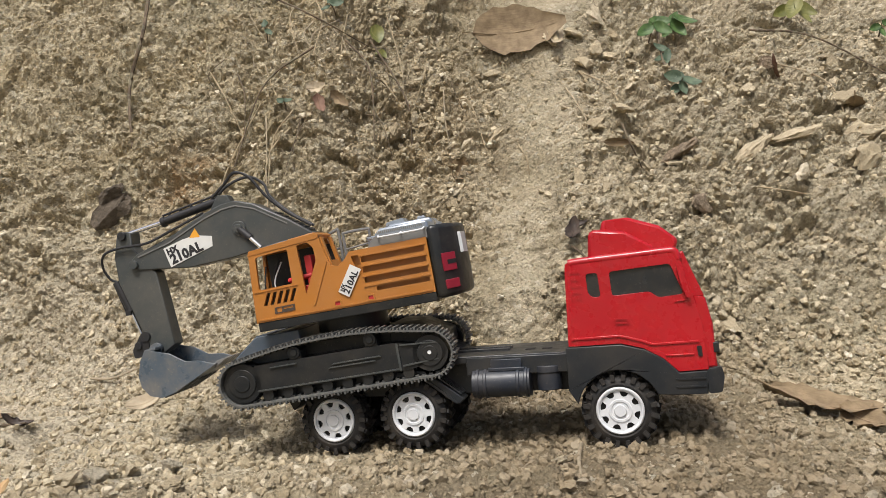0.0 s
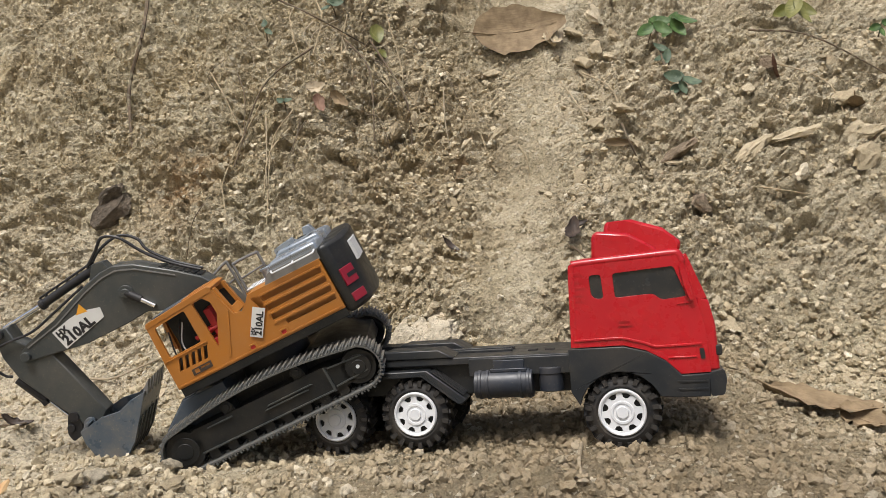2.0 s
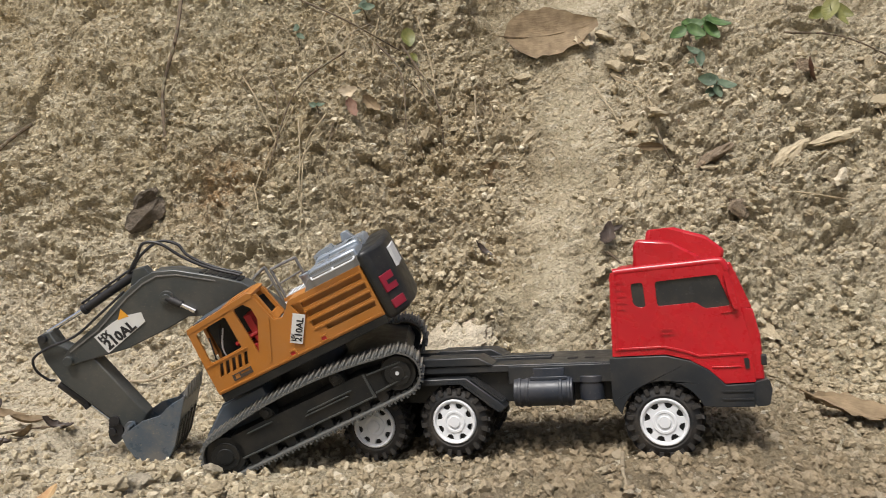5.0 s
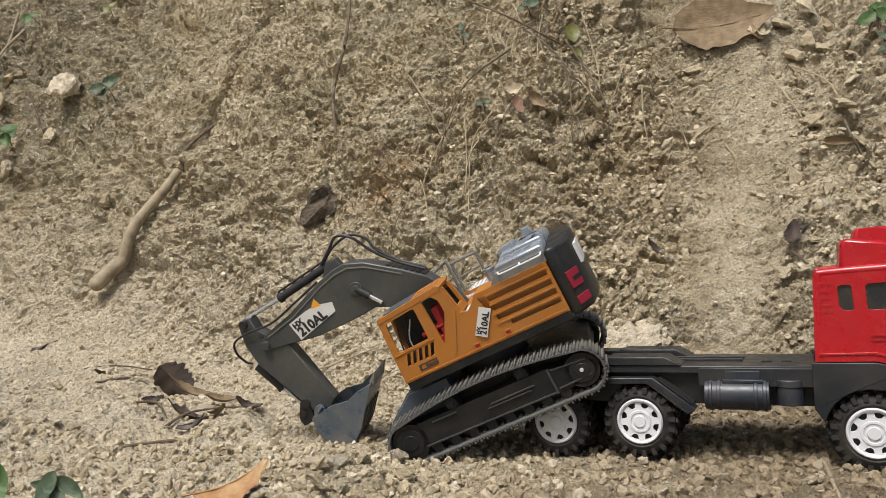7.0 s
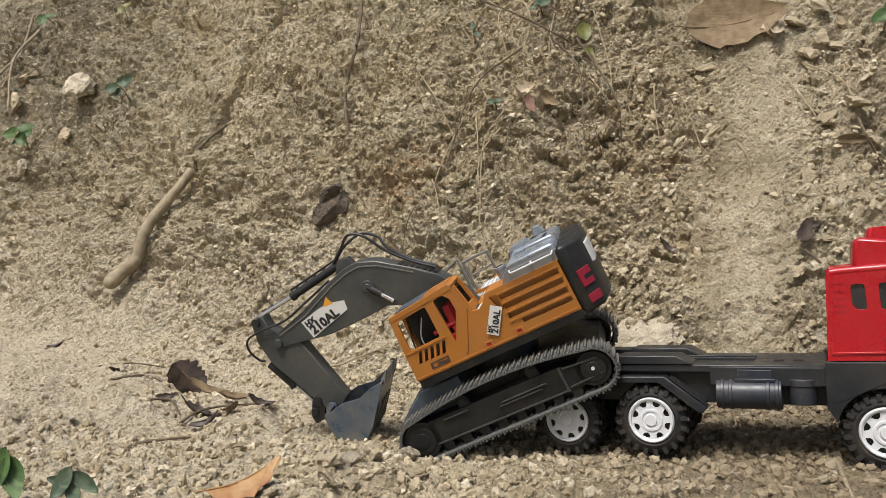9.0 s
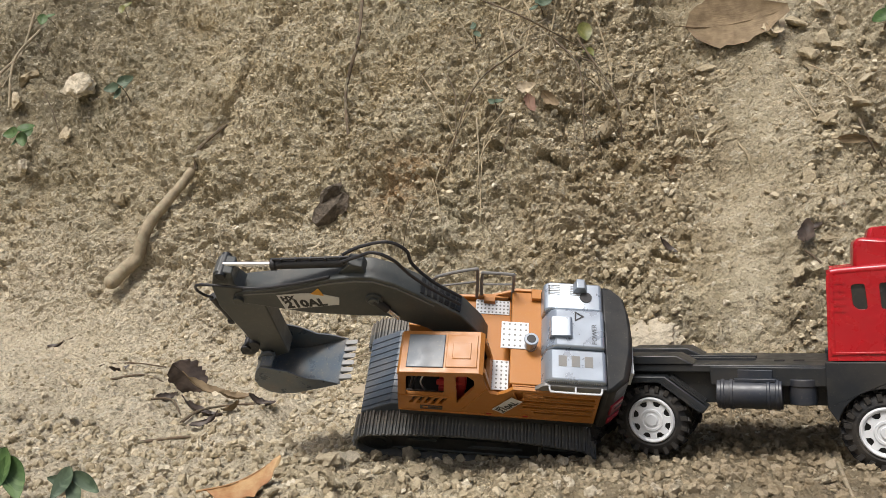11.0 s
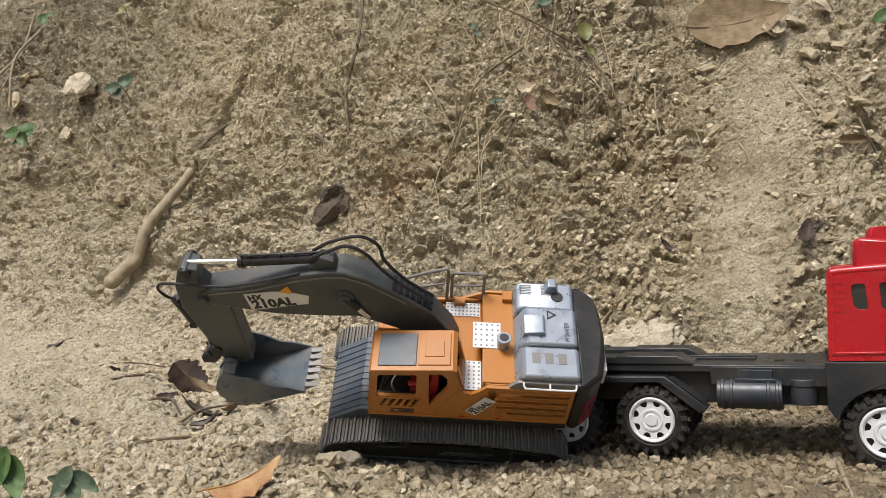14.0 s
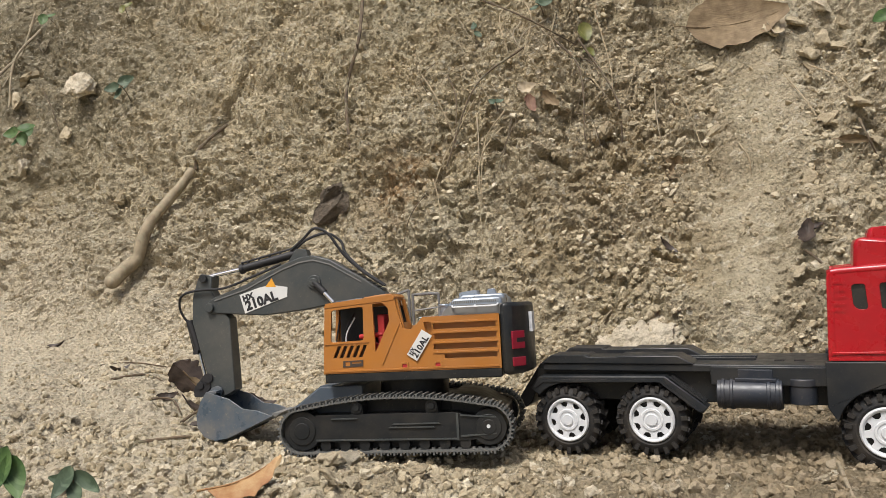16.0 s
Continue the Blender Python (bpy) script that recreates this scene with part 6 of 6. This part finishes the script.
def weed(x, y, leaves, mat, label, height=0.05, seed=1, lean=(0, -0.5, 0.6), stems=1):
    """A small plant: stems with leaf blades on them."""
    r = random.Random(seed)
    p, n = spot(x, y)
    w = thing("weed", label, "plant", Matrix.Translation(p))
    d = (Vector(n) * 0.6 + Vector(lean)).normalized()
    tops = []
    for s in range(stems):
        e = d * height + Vector((r.uniform(-0.5, 0.5), r.uniform(-0.3, 0.1), r.uniform(-0.2, 0.3))) * height * (0.4 if stems == 1 else 1.0)
        part("stem", tube(bmesh.new(), [(0, 0, -0.004), e * 0.5 + Vector((0.1, 0, 0.1)) * height * 0.4, e], 0.0016, 0.0008, 6, 6), TWIGDARK, w)
        tops.append(e)
    for k, (length, width, spin, droop) in enumerate(leaves):
        e = tops[k % len(tops)]
        base = e * (1.0 - 0.12 * (k // len(tops)))
        m = Matrix.Translation(base) @ pose(0, 0, 0, 62, 0, 0) @ pose(0, 0, 0, 0, 0, spin) @ pose(0, 0, 0, r.uniform(-25, 25), droop, 0)
        part("leaf", leaf_mesh(bmesh.new(), length * 0.72, width * 0.70, 0.12, 0.3, m, r, 0.02, 0.97, 9), mat, w)
    return w


weed(-0.126, 1.515, [(0.060, 0.042, -80, 10)], OLIVE, "single olive leaf on a thin stalk", 0.03, 1)
weed(-0.113, 1.500, [(0.030, 0.022, -60, 15), (0.022, 0.014, -130, 5)], OLIVE, "small yellowing weed among roots", 0.015, 2)
weed(-0.218, 1.515, [(0.040, 0.028, 10, 5), (0.036, 0.026, 80, 5), (0.030, 0.022, -160, 10)], BLUEGREEN, "small blue-green weed on the bank", 0.03, 3)
weed(-0.265, 1.390, [(0.022, 0.016, 20, 5), (0.022, 0.016, 150, 5), (0.016, 0.012, 80, 0)], BLUEGREEN, "tiny dark green weed under roots", 0.015, 4)
weed(-1.355, 1.869, [(0.065, 0.042, 25, 0), (0.060, 0.040, -160, 0), (0.050, 0.034, -110, 10), (0.040, 0.028, 70, 0)], BLUEGREEN, "blue-green weed growing on the bank", 0.06, 5)
weed(-1.788, 1.970, [(0.075, 0.050, 10, 5), (0.080, 0.050, -170, 10), (0.070, 0.048, -60, 10), (0.060, 0.040, -120, 5), (0.055, 0.04, 60, 0)], GREEN, "green leafy weed growing on the bank", 0.08, 6)
weed(-1.869, 2.230, [(0.060, 0.045, -80, 5), (0.045, 0.030, 20, 5), (0.045, 0.03, -150, 5)], GREEN, "green weed hanging from the bank", 0.08, 7)
weed(-1.519, 2.100, [(0.045, 0.032, -70, 5), (0.045, 0.030, 40, 5)], OLIVE, "small green weed on the bank", 0.05, 8)
weed(0.414, 1.540, [(0.060, 0.034, -40, 0), (0.060, 0.036, -140, 0), (0.045, 0.030, 70, 0)], GREEN, "green weed on the bank", 0.05, 9)
weed(0.455, 1.550, [(0.070, 0.040, -10, 5), (0.065, 0.038, -60, 5), (0.060, 0.036, 170, 5), (0.050, 0.030, 60, 0), (0.045, 0.026, -120, 5)], GREEN, "fresh green weed with broad leaves on the bank", 0.05, 10)
weed(0.440, 1.480, [(0.050, 0.022, -100, 5), (0.045, 0.020, 140, 5), (0.045, 0.02, -150, 5)], BLUEGREEN, "drooping blue-green weed on the bank", 0.04, 11)
weed(0.417, 1.385, [(0.045, 0.034, 165, 5), (0.050, 0.034, -5, 5), (0.038, 0.026, -80, 5), (0.036, 0.024, 80, 0), (0.034, 0.024, -140, 5)], BLUEGREEN, "low dark green weed rooted in the bank", 0.03, 12)
weed(0.680, 1.555, [(0.085, 0.044, -115, 5), (0.085, 0.046, -70, 5), (0.070, 0.040, -30, 5), (0.06, 0.035, -150, 5)], OLIVE, "yellow-green leaves hanging over the bank", 0.07, 13, (0, -0.7, 0.4))
weed(0.836, 1.500, [(0.035, 0.022, 20, 5), (0.035, 0.022, -160, 5), (0.030, 0.020, -80, 5)], GREEN, "small green weed on the bank", 0.03, 14)
weed(-0.348, 1.525, [(0.030, 0.020, 100, 5), (0.028, 0.018, -40, 5)], BLUEGREEN, "greyish weed sprig on the bank", 0.03, 15)
weed(-0.612, 0.592, [(0.070, 0.036, -100, 5), (0.060, 0.030, -60, 10)], GREEN, "green weed in front beside the path", 0.062, 16, (0.1, 0.0, 1.0))
weed(-0.552, 0.595, [(0.044, 0.022, -110, 5), (0.046, 0.020, -25, 10), (0.040, 0.020, -65, 5), (0.04, 0.018, 170, 5)], BLUEGREEN, "drooping grey-green leaves beside the path", 0.046, 17, (0.1, 0.0, 0.8))


# ---- what moves ----
def machine(x, y, z, roll, pitch, yaw):
    return pose(x, y, z, roll, pitch, 180 + yaw)


def arm(boom_up, stick_in, bucket_in):
    """Poses of boom, stick and bucket in the excavator's space, for turns in degrees about their pins."""
    up = lambda deg: Matrix.Rotation(radians(-deg), 4, "Y")
    base = Matrix.Translation((ARM[0] - 0.005, -0.0100, ARM[1] - 0.002)) @ up(boom_up) @ Matrix.Translation((-ARM[0], 0, -ARM[1]))
    st = base @ Matrix.Translation((ELBOW[0], 0, ELBOW[1])) @ up(stick_in)
    bk = st @ Matrix.Translation((WRIST[0] - ELBOW[0], 0, WRIST[1] - ELBOW[1])) @ up(bucket_in)
    return base, st, bk


def motions():
    rest = TRUCK_POSE
    settled = Matrix.Translation((0.0018, 0.0, 0.0)) @ TRUCK_POSE @ pose(0.097, 0, 0, 0, 0.45, 0) @ pose(-0.097, 0, 0)
    walk(truck, [(0.0, rest), (0.5, rest), (0.9, settled), (16.0, settled)])
    keys = [
        (0.0, -0.0990, 0.8765, 0.0592, -0.87, 10.52, -9.04),
        (0.52, -0.0990, 0.8765, 0.0592, -0.87, 10.52, -9.04),
        (0.7, -0.1187, 0.8842, 0.0589, -2.44, 15.1, -1.32),
        (0.8, -0.1321, 0.9014, 0.0622, -6.19, 22.35, 2.94),
        (1.0, -0.177, 0.8999, 0.0324, -13.27, 27.47, -3.44),
        (1.2, -0.1702, 0.8812, 0.0313, -12.06, 26.5, -4.9),
        (9.0, -0.1702, 0.8812, 0.0313, -12.06, 26.5, -4.9),
        (9.2, -0.1854, 0.8842, 0.0292, -13.66, 22.52, 1.18),
        (11.3, -0.2247, 0.8599, 0.0309, -51.46, -2.05, 9.71),
        (11.5, -0.2259, 0.8561, 0.0283, -48.99, -1.09, 10.35),
        (13.2, -0.2259, 0.8561, 0.0283, -48.99, -1.09, 10.35),
        (13.5, -0.2448, 0.8489, 0.0269, -48.02, -1.45, 11.24),
        (14.0, -0.2549, 0.843, 0.0239, -46.47, -2.09, 12.31),
        (14.4, -0.2669, 0.8442, 0.0156, -41.81, -3.44, 12.8),
        (15.1, -0.2669, 0.8442, 0.0156, -41.81, -3.44, 12.8),
        (15.3, -0.2852, 0.851, 0.0049, -29.69, -0.41, 13.29),
        (15.4, -0.2924, 0.8515, -0.0115, -1.53, 1.86, 13.41),
        (15.5, -0.3027, 0.86, -0.0025, 18.19, 8.78, 10.8),
        (15.7, -0.2929, 0.844, -0.0184, -2.4, 1.04, 6.26),
        (15.9, -0.2989, 0.8508, -0.0174, 3.97, 4.92, 1.56),
        (16.0, -0.2989, 0.8508, -0.0174, 3.97, 4.92, 1.56),
    ]
    walk(excavator, [(t, machine(*v)) for t, *v in keys])
    bends = [
        (0.0, -0.9, -1, 5),
        (0.8, -0.9, -1, 5),
        (1.0, 1.4, -10.5, -13),
        (9.0, 1.4, -10.5, -13),
        (9.2, 1.4, -9, -12),
        (11.3, 0.0, -2.5, 3),
        (15.2, 0.0, -2.5, 3),
        (15.5, -2.6, 2, 4),
        (16.0, -3.2, 3.2, 4),
    ]
    for k, ob in enumerate((boom, stick, bucket)):
        walk(ob, [(t, arm(*v)[k]) for t, *v in bends])


motions()
